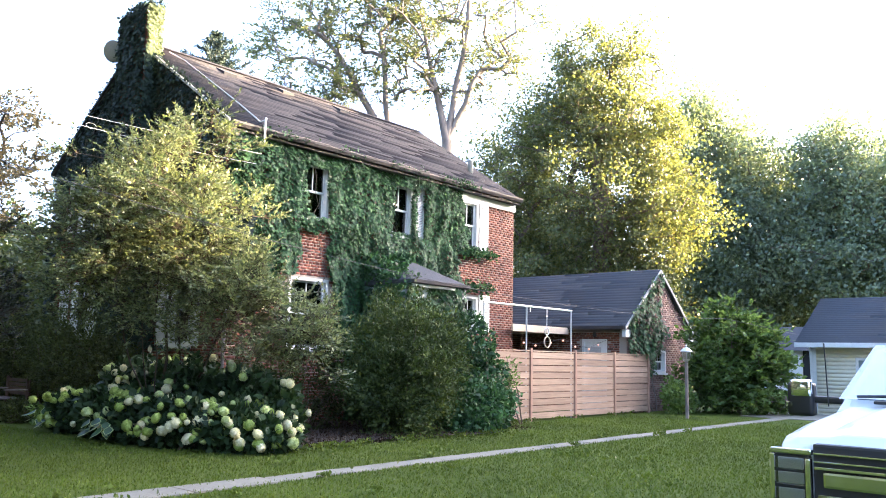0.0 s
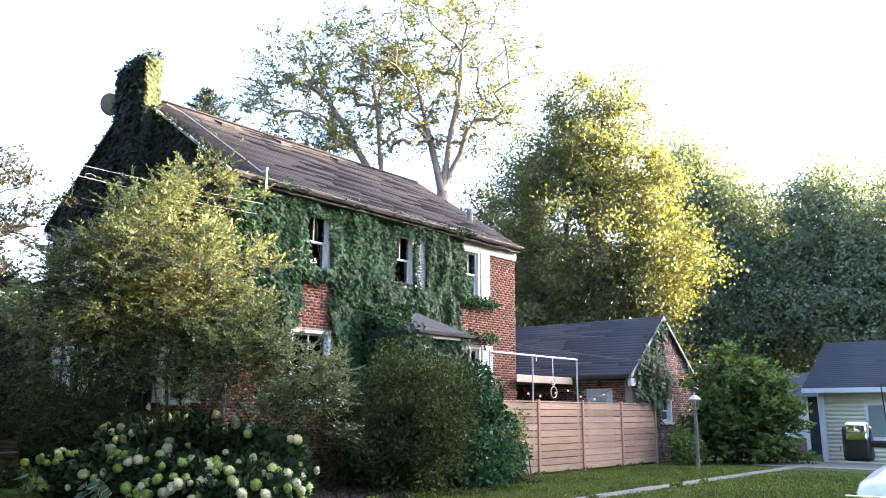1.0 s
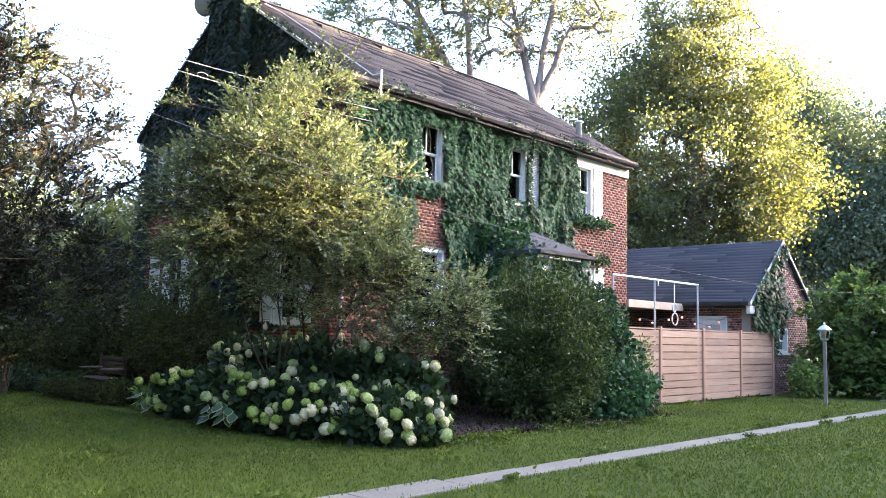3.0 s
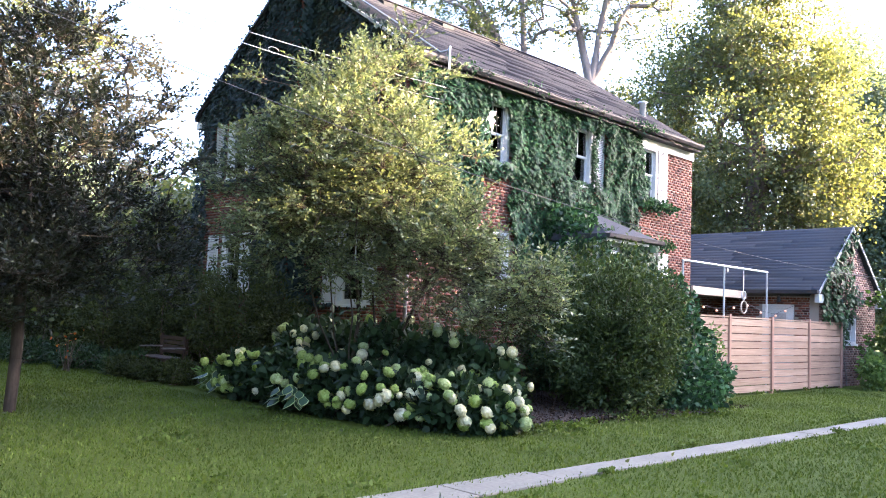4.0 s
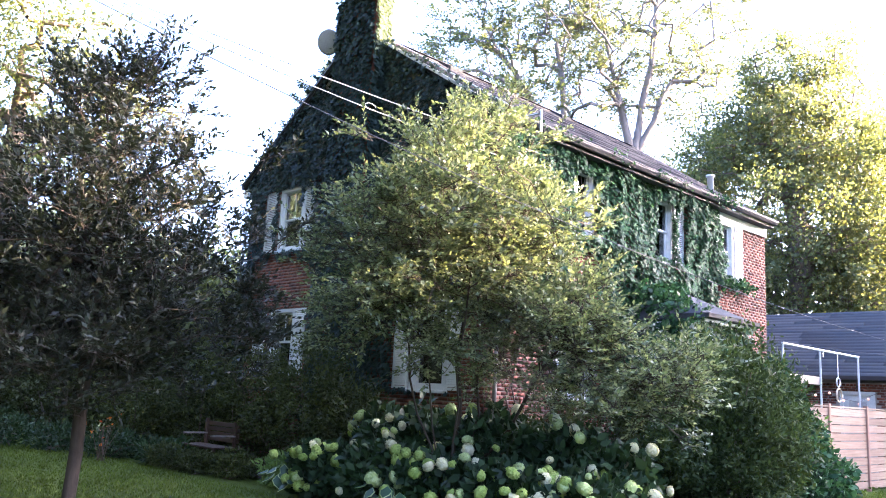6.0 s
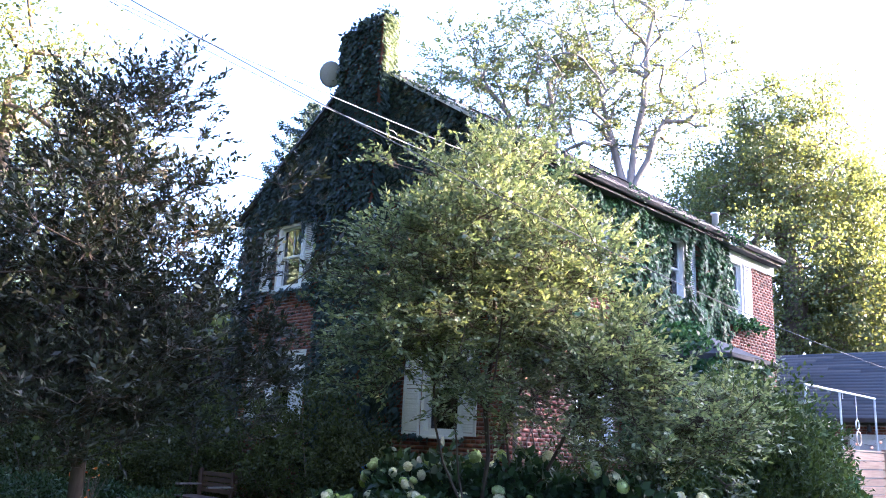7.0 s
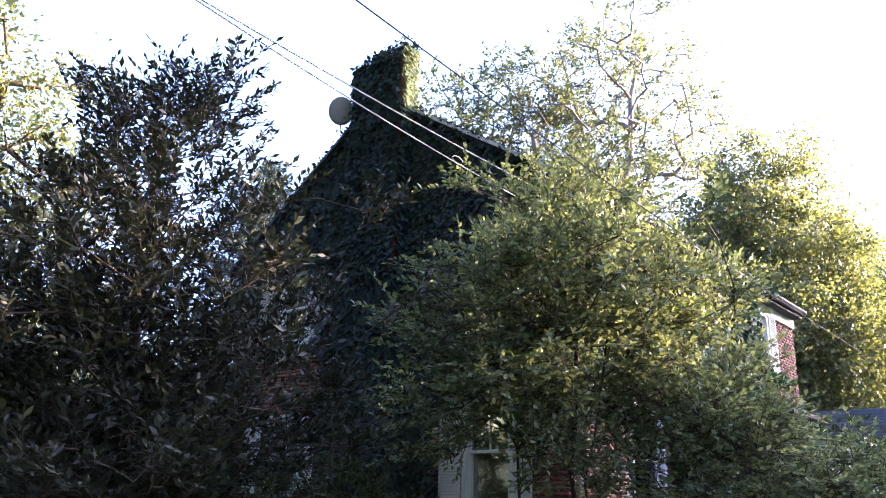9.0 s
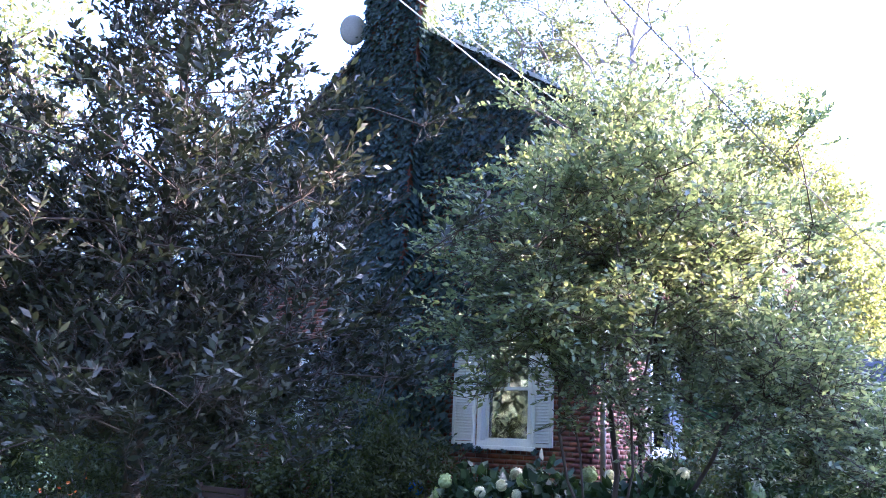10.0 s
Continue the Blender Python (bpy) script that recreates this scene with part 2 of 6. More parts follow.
P_CREAM = leaf_mat("cream_floret", [(0.36, 0.44, 0.18), (0.46, 0.53, 0.26), (0.56, 0.61, 0.36)], 0.25, 0.6, 0.2, 3.0)


def ground_mat():
    m, nt, bs = mat_base("lawn")
    a = ramp(nt, tex_noise(nt, 0.35, 5), [(0.3, (0.056, 0.084, 0.012)), (0.7, (0.090, 0.122, 0.017))])
    b = ramp(nt, tex_noise(nt, 22, 5, 0.7), [(0.25, (0.5, 0.5, 0.45)), (0.75, (1.4, 1.35, 1.2))])
    col = mix(nt, 0.9, a, b, "MULTIPLY")
    nt.links.new(col, bs.inputs["Base Color"])
    bs.inputs["Roughness"].default_value, bs.inputs["Specular IOR Level"].default_value = 0.9, 0.15
    bump(nt, bs, tex_noise(nt, 60, 4, 0.7), 1.0, 0.03)
    return m


M_LAWN = ground_mat()


# ---- mesh helpers ----
def place_of(o):
    if o is None:
        return Matrix()
    return place_of(o.parent) @ o.matrix_parent_inverse @ o.matrix_basis


def under(ob, parent):
    ob.parent = parent
    if parent is not None:
        ob.matrix_parent_inverse = place_of(parent).inverted()
    return ob


def thing(name, at, label, category, group="", kind=""):
    e = new(name)
    e.empty_display_size = 0.2
    e.matrix_basis = Matrix.Translation(at)
    return tagged(e, label, category, group, kind)


def mesh_of(name, bm, material, smooth=False):
    me = bpy.data.meshes.new(name)
    bm.to_mesh(me)
    bm.free()
    me.materials.append(material)
    if smooth:
        for p in me.polygons:
            p.use_smooth = True
    return me


def part(name, bm, material, parent, label="", smooth=False):
    ob = under(new(name, mesh_of(name, bm, material, smooth)), parent)
    return tagged(ob, label)


def repeat(name, me, m, parent, label=""):
    ob = new(name, me)
    ob.matrix_basis = m
    return tagged(under(ob, parent), label)


def poly_mesh(name, co, k, material):
    """A mesh of separate k-sided faces from an array of (n * k, 3) points."""
    n = len(co) // k
    me = bpy.data.meshes.new(name)
    me.vertices.add(n * k)
    me.vertices.foreach_set("co", np.ascontiguousarray(co, dtype=np.float32).ravel())
    me.loops.add(n * k)
    me.loops.foreach_set("vertex_index", np.arange(n * k, dtype=np.int32))
    me.polygons.add(n)
    me.polygons.foreach_set("loop_start", np.arange(0, n * k, k, dtype=np.int32))
    me.update(calc_edges=True)
    me.materials.append(material)
    return me


def indexed_mesh(name, co, quads, material):
    me = bpy.data.meshes.new(name)
    me.vertices.add(len(co))
    me.vertices.foreach_set("co", np.ascontiguousarray(co, dtype=np.float32).ravel())
    q = np.ascontiguousarray(quads, dtype=np.int32)
    me.loops.add(q.size)
    me.loops.foreach_set("vertex_index", q.ravel())
    me.polygons.add(len(q))
    me.polygons.foreach_set("loop_start", np.arange(0, q.size, q.shape[1], dtype=np.int32))
    me.update(calc_edges=True)
    me.materials.append(material)
    return me


BOXQ = np.array([[0, 3, 2, 1], [4, 5, 6, 7], [0, 1, 5, 4], [1, 2, 6, 5], [2, 3, 7, 6], [3, 0, 4, 7]])


def boxes_mesh(name, lo, hi, material):
    """Many boxes in one mesh, from arrays of low and high corners."""
    lo, hi = np.asarray(lo, float), np.asarray(hi, float)
    n = len(lo)
    sel = np.array([[0, 0, 0], [1, 0, 0], [1, 1, 0], [0, 1, 0], [0, 0, 1], [1, 0, 1], [1, 1, 1], [0, 1, 1]])
    co = np.where(sel[None] == 0, lo[:, None], hi[:, None]).reshape(-1, 3)
    q = (BOXQ[None] + 8 * np.arange(n)[:, None, None]).reshape(-1, 4)
    return indexed_mesh(name, co, q, material)


def bm_box(bm, lo, hi, m=None, bevel=0.0):
    g = bmesh.ops.create_cube(bm, size=1.0)["verts"]
    c = [(a + b) / 2 for a, b in zip(lo, hi)]
    s = [abs(b - a) for a, b in zip(lo, hi)]
    for v in g:
        v.co = Vector((v.co.x * s[0] + c[0], v.co.y * s[1] + c[1], v.co.z * s[2] + c[2]))
    if bevel:
        ed = list({e for v in g for e in v.link_edges})
        r = bmesh.ops.bevel(bm, geom=ed, offset=bevel, segments=2, affect="EDGES", profile=0.6)
        g = list({v for f in r["faces"] for v in f.verts} | {v for v in g if v.is_valid})
    if m is not None:
        bmesh.ops.transform(bm, matrix=m, verts=g)
    return g


def box_bm(lo, hi, bevel=0.0):
    bm = bmesh.new()
    bm_box(bm, lo, hi, None, bevel)
    return bm


def prism_bm(profile, axis, a, b):
    """A closed profile of 2D points swept along an axis from a to b. axis y: points are (x, z); axis x: (y, z)."""
    bm = bmesh.new()
    ends = []
    for d in (a, b):
        ends.append([bm.verts.new((p[0], d, p[1]) if axis == "y" else (d, p[0], p[1]) if axis == "x" else (p[0], p[1], d)) for p in profile])
    n = len(profile)
    bm.faces.new(ends[0])
    bm.faces.new(ends[1][::-1])
    for i in range(n):
        bm.faces.new((ends[0][i], ends[1][i], ends[1][(i + 1) % n], ends[0][(i + 1) % n]))
    bmesh.ops.recalc_face_normals(bm, faces=bm.faces)
    return bm


def tube_mesh(name, segs, material, sides=6):
    """Tapered limbs: rows of p0, p1, r0, r1."""
    p0 = np.array([s[0] for s in segs], float)
    p1 = np.array([s[1] for s in segs], float)
    r0 = np.array([s[2] for s in segs], float)
    r1 = np.array([s[3] for s in segs], float)
    d = p1 - p0
    d /= np.linalg.norm(d, axis=1, keepdims=True) + 1e-9
    ref = np.where(np.abs(d[:, 2:3]) > 0.9, [[1.0, 0, 0]], [[0, 0, 1.0]])
    u = np.cross(d, ref)
    u /= np.linalg.norm(u, axis=1, keepdims=True) + 1e-9
    v = np.cross(d, u)
    ang = np.linspace(0, 2 * np.pi, sides, endpoint=False)
    ring = u[:, None] * np.cos(ang)[None, :, None] + v[:, None] * np.sin(ang)[None, :, None]
    a = p0[:, None] + ring * r0[:, None, None]
    b = p1[:, None] + ring * r1[:, None, None]
    co = np.concatenate([a, b], 1).reshape(-1, 3)
    i = np.arange(sides)
    q = np.stack([i, (i + 1) % sides, (i + 1) % sides + sides, i + sides], 1)
    q = (q[None] + 2 * sides * np.arange(len(segs))[:, None, None]).reshape(-1, 4)
    me = indexed_mesh(name, co, q, material)
    me.polygons.foreach_set("use_smooth", np.ones(len(q), dtype=bool))
    return me


def cable_bm(points, radius, sides=5):
    bm = bmesh.new()
    prev = None
    for i, p in enumerate(points):
        p = Vector(p)
        d = (Vector(points[min(i + 1, len(points) - 1)]) - Vector(points[max(i - 1, 0)])).normalized()
        u = d.cross(Vector((0, 0, 1)) if abs(d.z) < 0.95 else Vector((1, 0, 0))).normalized()
        v = d.cross(u)
        ringv = [bm.verts.new(p + (u * math.cos(6.28319 * k / sides) + v * math.sin(6.28319 * k / sides)) * radius) for k in range(sides)]
        if prev:
            for k in range(sides):
                bm.faces.new((prev[k], prev[(k + 1) % sides], ringv[(k + 1) % sides], ringv[k]))
        else:
            bm.faces.new(ringv[::-1])
        prev = ringv
    bm.faces.new(prev)
    return bm


def lathe_bm(profile, at, seg=16):
    """Profile rows of radius and height turned round a vertical axis."""
    bm = bmesh.new()
    rings = [[bm.verts.new((at[0] + r * math.cos(6.28319 * k / seg), at[1] + r * math.sin(6.28319 * k / seg), at[2] + z)) for k in range(seg)] for r, z in profile]
    for a, b in zip(rings, rings[1:]):
        for k in range(seg):
            bm.faces.new((a[k], a[(k + 1) % seg], b[(k + 1) % seg], b[k]))
    bm.faces.new(rings[0][::-1])
    bm.faces.new(rings[-1])
    return bm


# ---- foliage helpers ----
LEAF = np.array([(0, 0), (0.30, 0.5), (0.62, 0.40), (1.0, 0), (0.62, -0.40), (0.30, -0.5)])
SLIM = np.array([(0, 0), (0.45, 0.5), (1.0, 0), (0.45, -0.5)])
IVY = np.array([(0.05, 0), (-0.08, 0.30), (0.22, 0.55), (0.50, 0.28), (1.0, 0), (0.50, -0.28), (0.22, -0.55), (-0.08, -0.30)])


def unit(a):
    return a / (np.linalg.norm(a, axis=1, keepdims=True) + 1e-9)


def leaf_points(base, tip, side, length, width, shape, fold):
    """Leaves as folded faces: base points, tip and side ways, sizes."""
    nrm = np.cross(tip, side)
    k = len(shape)
    L, W = length[:, None, None], width[:, None, None]
    s = shape[None]
    co = base[:, None] + tip[:, None] * s[..., :1] * L + side[:, None] * s[..., 1:] * W + nrm[:, None] * np.abs(s[..., 1:]) * W * fold
    return co.reshape(-1, 3), k


def cloud(name, at, size, material, rng, shape=SLIM, aspect=0.45, droop=0.2, fold=0.35, out=None, spread=1.0):
    """Leaves at the points, turned at random with a droop; out: the way that they lean to."""
    n = len(at)
    tip = rng.normal(size=(n, 3)) * spread
    if out is not None:
        tip += out
    tip[:, 2] -= droop
    tip = unit(tip)
    side = unit(np.cross(tip, rng.normal(size=(n, 3))))
    ln = size * rng.uniform(0.65, 1.3, n)
    co, k = leaf_points(at, tip, side, ln, ln * aspect, shape, fold)
    return poly_mesh(name, co, k, material)


def lumpy(v, seed, amount):
    return np.array([1 + amount * noise.noise(Vector(x) * 1.7 + Vector((seed * 3.1, seed, 0))) * 1.6 for x in v])


def in_crown(balls, n, rng, shell, seed, rough=0.3):
    """Points inside lumpy ellipsoids: rows of centre and radii."""
    vol = np.array([b[3] * b[4] * b[5] for b in balls]) ** 0.8
    which = rng.choice(len(balls), n, p=vol / vol.sum())
    B = np.array(balls)[which]
    d = unit(rng.normal(size=(n, 3)))
    r = rng.uniform(0, 1, n) ** shell * lumpy(d, seed, rough)
    return B[:, :3] + d * r[:, None] * B[:, 3:], d


def skeleton_tree(base, top, targets, rng, trunk_r, tip_r, wob=0.05, stems=()):
    """A trunk and limbs that reach every target from the nearest wood below it."""
    base, top = np.array(base, float), np.array(top, float)
    nodes, par = [base], [-1]
    for lead in (top, *stems):
        prev = 0
        if len(lead) == 4:
            prev = 1 + int(np.argmin([abs(q[2] - lead[3]) for q in nodes[1:8]]))
        root = nodes[prev]
        lead = np.array(lead[:3], float)
        steps = 7
        for i in range(1, steps + 1):
            f = i / steps
            p = root + (lead - root) * f + rng.normal(size=3) * wob * np.array([1, 1, 0.2]) * math.sin(3.14159 * f)
            nodes.append(p)
            par.append(prev)
            prev = len(nodes) - 1
    first = 3
    order = np.argsort(np.linalg.norm(targets - top, axis=1))
    ends = []
    for j in order:
        t = targets[j]
        N = np.array(nodes)
        cost = np.linalg.norm(N - t, axis=1) + 0.9 * np.maximum(0, N[:, 2] - t[2] + 0.1)
        cost[:first] += 5
        k = int(np.argmin(cost))
        a = nodes[k]
        m = max(1, int(np.linalg.norm(t - a) / 0.45))
        prev = k
        for i in range(1, m + 1):
            f = i / m
            p = a + (t - a) * f
            p = p + np.array([0, 0, 0.10 * np.linalg.norm(t - a) * math.sin(3.14159 * f)]) + rng.normal(size=3) * wob * 0.7 * (f < 1)
            nodes.append(p)
            par.append(prev)
            prev = len(nodes) - 1
        ends.append(prev)
    n = len(nodes)
    load = np.zeros(n)
    for e in ends:
        load[e] += 1
    for i in range(n - 1, 0, -1):
        load[par[i]] += load[i]
    rad = np.maximum(tip_r, trunk_r * (np.maximum(load, 0.3) / max(1, load[0])) ** 0.5)
    segs = [(nodes[par[i]], nodes[i], min(rad[par[i]], rad[i] * 1.5), rad[i]) for i in range(1, n)]
    return segs, np.array(nodes)


def twig_leaves(cen, d, rng, twigs, each, length, rise, spread, size, aspect, shape, flat=0.55, hang=0.15):
    """Twigs fanning out of every branch end, with leaves set alternately along them; returns leaf points and twig rows."""
    n = len(cen) * twigs
    c, o = np.repeat(cen, twigs, 0), np.repeat(d, twigs, 0)
    way = unit(o * np.array([1, 1, 0.5]) * 0.8 + rng.normal(size=(n, 3)) * spread * np.array([1, 1, flat]) + np.array([0, 0, rise]))
    ln = length * rng.uniform(0.55, 1.35, n)
    start = c + rng.normal(size=(n, 3)) * length * 0.18
    f = np.linspace(0.12, 1.0, each)[None, :] + rng.uniform(-0.4, 0.4, (n, each)) / each
    bend = -hang * ln[:, None] * f ** 2
    at = start[:, None] + way[:, None] * (ln[:, None] * f)[..., None]
    at[..., 2] += bend
    across = unit(np.cross(way, np.array([0, 0, 1.0]) + rng.normal(size=(n, 3)) * 0.25))
    sign = np.where(np.arange(each) % 2 == 0, 1.0, -1.0)[None, :, None]
    tip = way[:, None] * 0.75 + across[:, None] * sign * 0.8 + rng.normal(size=(n, each, 3)) * 0.35
    tip[:, -1] = way + rng.normal(size=(n, 3)) * 0.15
    tip = unit(tip.reshape(-1, 3))
    face = unit(np.array([0, 0, 1.0]) + rng.normal(size=(n * each, 3)) * 0.7)
    side = unit(np.cross(face, tip))
    lf = size * rng.uniform(0.6, 1.25, n * each)
    co, k = leaf_points(at.reshape(-1, 3), tip, side, lf, lf * aspect, shape, 0.3)
    end = start + way * ln[:, None]
    end[:, 2] -= hang * ln
    mid = start + way * ln[:, None] * 0.5
    mid[:, 2] -= hang * ln * 0.25
    r = np.full(n, 0.003 + 0.003 * length)
    rows = [(a, b, 0.005, 0.004) for a, b in zip(c, start)] + [(a, b, q, q * 0.7) for a, b, q in zip(start, mid, r)] + [(a, b, q * 0.7, q * 0.35) for a, b, q in zip(mid, end, r)]
    return co, k, rows


def tree(name, base, top, balls, clumps, per, clump_r, size, leaf, bark, label, category, seed, shell=0.45, shape=SLIM, aspect=0.45,
         droop=0.25, trunk_r=0.12, tip_r=0.006, flat=0.7, rough=0.3, stems=(), kind="", group="", wob=0.05, up=0.0, twig=None):
    rng = np.random.default_rng(seed)
    th = thing(name, base, label, category, group, kind)
    cen, d = in_crown(balls, clumps, rng, shell, seed, rough)
    segs, nodes = skeleton_tree(base, top, cen, rng, trunk_r, tip_r, wob, stems)
    under(new("trunk", tube_mesh("trunk", segs, bark)), th)
    if twig:
        co, k, rows = twig_leaves(cen, d, rng, *twig, size, aspect, shape)
        tagged(under(new("twigwork", tube_mesh("twigwork", rows, bark, 3)), th), kind="stuff")
        under(new("crown", poly_mesh("crown", co, k, leaf)), th)
        return th
    pts = np.repeat(cen, per, 0) + rng.normal(size=(clumps * per, 3)) * clump_r * np.array([1, 1, flat]) * rng.uniform(0.5, 1.25, clumps).repeat(per)[:, None]
    out = np.repeat(d, per, 0) * 0.7
    out[:, 2] += up
    under(new("crown", cloud("crown", pts, size, leaf, rng, shape, aspect, droop, out=out)), th)
    return th


def shrub(name, base, balls, count, size, leaf, label, category, seed, shape=LEAF, aspect=0.55, shell=0.22, droop=0.2, group="", rough=0.25, up=0.2, bark=None, stems=7, clump=0, clump_r=0.1):
    rng = np.random.default_rng(seed)
    th = thing(name, base, label, category, group)
    pts, d = in_crown(balls, count // max(1, clump), rng, shell, seed, rough)
    if clump:
        pts, d = np.repeat(pts, clump, 0), np.repeat(d, clump, 0)
        pts = pts + rng.normal(size=pts.shape) * clump_r
    pts[:, 2] = np.maximum(pts[:, 2], 0.03)
    out = d * 0.8
    out[:, 2] += up
    under(new("leaves", cloud("leaves", pts, size, leaf, rng, shape, aspect, droop, out=out)), th)
    for i in range(stems):
        q = pts[rng.integers(len(pts))]
        b = np.array(base) + rng.normal(size=3) * np.array([0.15, 0.15, 0])
        mid = (b + q) / 2 + rng.normal(size=3) * 0.08
        under(new("stem", tube_mesh("stem", [(b, mid, 0.02, 0.015), (mid, q, 0.015, 0.006)], bark or M_BARK, 5)), th)
    return th


# ---- ground ----
def ground():
    bm = bmesh.new()
    bmesh.ops.create_grid(bm, x_segments=60, y_segments=60, size=300)
    ob = new("ground", mesh_of("ground", bm, M_LAWN))
    tagged(ob, "mown green lawn running out to the trees", "lawn", kind="structure")


ground()


def bed(name, outline, z, label):
    """A flat patch laid on the ground with a softly raised middle."""
    bm = bmesh.new()
    vs = [bm.verts.new((x, y, 0.004)) for x, y in outline]
    f = bm.faces.new(vs)
    r = bmesh.ops.inset_region(bm, faces=[f], thickness=0.18)
    for v in f.verts:
        v.co.z = z
    bmesh.ops.recalc_face_normals(bm, faces=bm.faces)
    if f.normal.z < 0:
        bmesh.ops.reverse_faces(bm, faces=bm.faces)
    ob = new(name, mesh_of(name, bm, M_SOIL))
    return tagged(ob, label, "garden bed", kind="structure")


bed("garden_bed", [(-23.4, 8.9), (-23.4, 7.4), (-20.8, 7.0), (-18.4, 6.9), (-16.2, 6.6), (-13.8, 6.3), (-12.2, 6.5), (-10.6, 7.3), (-10.5, 8.7),
                   (-10.7, 11.0), (-10.3, 12.2), (-10.2, 13.4), (-11.2, 15.1), (-14.5, 15.1), (-14.5, 8.9)], 0.05, "dark bark mulch bed along the house foot")


def slabs():
    rng = random.Random(4)
    for i in range(26):
        y0 = -8.32 + i * 1.28
        wide = 0.1 if y0 < 4.7 else 0.0
        bm = box_bm((-8.31 - wide, y0, -0.05), (-7.92 + wide * 0.6, y0 + 1.265, 0.018), 0.012)
        ob = new("pavement", mesh_of("pavement", bm, M_CONC))
        ob.matrix_basis = Matrix.Translation((-8.37, y0, 0)) @ Euler((rng.uniform(-0.006, 0.006), rng.uniform(-0.012, 0.012), rng.uniform(-0.006, 0.006))).to_matrix().to_4x4() @ Matrix.Translation((8.37, -y0, 0))
        tagged(ob, "narrow grey concrete path slab in the lawn", "path", "path slabs", "structure")


slabs()
dr = new("driveway", mesh_of("driveway", box_bm((-9.4, 25.0, -0.05), (6.0, 28.4, 0.02), 0.01), M_CONC))
tagged(dr, "pale concrete driveway apron before the garage", "driveway", kind="structure")


# ---- walls with openings and bricks ----
def on_wall(axis, plane, u0, u1, z0, z1, d0, d1):
    """Corners of a box on a wall: u along it, d outwards (axis x faces +x, axis y faces -y)."""
    if axis == "x":
        return (plane + d0, u0, z0), (plane + d1, u1, z1)
    return (u0, plane - d1, z0), (u1, plane - d0, z1)


def shell_mesh(axis, plane, u0, u1, z0, z1, holes, thick):
    """A slab with openings as one closed skin."""
    us = sorted({u0, u1, *[h[0] for h in holes], *[h[1] for h in holes]})
    zs = sorted({z0, z1, *[h[2] for h in holes], *[h[3] for h in holes]})
    full = {(i, k) for i in range(len(us) - 1) for k in range(len(zs) - 1)
            if not any(h[0] <= (us[i] + us[i + 1]) / 2 <= h[1] and h[2] <= (zs[k] + zs[k + 1]) / 2 <= h[3] for h in holes)}
    bm, made = bmesh.new(), {}

    def vert(i, k, d):
        if (i, k, d) not in made:
            dd = -thick * d
            made[i, k, d] = bm.verts.new((plane + dd, us[i], zs[k]) if axis == "x" else (us[i], plane - dd, zs[k]))
        return made[i, k, d]

    for i, k in full:
        for d in (0, 1):
            bm.faces.new([vert(i, k, d), vert(i + 1, k, d), vert(i + 1, k + 1, d), vert(i, k + 1, d)])
        for di, dk, a, b in ((-1, 0, (0, 0), (0, 1)), (1, 0, (1, 0), (1, 1)), (0, -1, (0, 0), (1, 0)), (0, 1, (0, 1), (1, 1))):
            if (i + di, k + dk) not in full:
                bm.faces.new([vert(i + a[0], k + a[1], 0), vert(i + b[0], k + b[1], 0), vert(i + b[0], k + b[1], 1), vert(i + a[0], k + a[1], 1)])
    bmesh.ops.recalc_face_normals(bm, faces=bm.faces)
    return mesh_of("wall", bm, M_MORTAR)


def brick_wall(parent, axis, plane, u0, u1, z0, z1, holes, thick, material, nearest, seed, top=None, label=""):
    """A mortar core with openings through it and bricks standing proud; those in the stretch 'nearest' are single parts."""
    wall = under(new("wall", shell_mesh(axis, plane, u0, u1, z0, z1, holes, thick)), parent)
    tagged(wall, label)
    rng = random.Random(seed)
    ch, bl, jt = 0.0715, 0.212, 0.0135
    lo, hi, single = [], [], []
    zmax = z1 if top is None else 12
    row, z = 0, z0
    while z + ch <= zmax:
        header = row % 6 == 5
        ln = bl / 2 if header else bl
        u = u0 - (ln / 2 if row % 2 else 0)
        while u < u1:
            a, b = max(u, u0) + jt / 2, min(u + ln, u1) - jt / 2
            c, d = z + jt / 2, z + ch - jt / 2
            u += ln
            if b - a < 0.03:
                continue
            if top is not None and z + ch > top((a + b) / 2):
                continue
            if any(a < h[1] and b > h[0] and c < h[3] and d > h[2] for h in holes):
                continue
            pr = 0.006 + rng.uniform(-0.002, 0.003)
            p, q = on_wall(axis, plane, a, b, c, d, -0.004, pr)
            if nearest and nearest[0] <= a and b <= nearest[1] and nearest[2] <= c and d <= nearest[3] and len(single) < 290:
                single.append((p, q))
            else:
                lo.append(p), hi.append(q)
        row += 1
        z += ch
    if lo:
        ob = under(new("bricks", boxes_mesh("bricks", lo, hi, material)), wall)
        tagged(ob, kind="stuff")
    shared = {}
    for p, q in single:
        s = tuple(round(b - a, 3) for a, b in zip(p, q))
        if s not in shared:
            shared[s] = boxes_mesh("brick", [[-x / 2 for x in s]], [[x / 2 for x in s]], material)
        repeat("brick", shared[s], Matrix.Translation([(a + b) / 2 for a, b in zip(p, q)]), wall)
    return wall


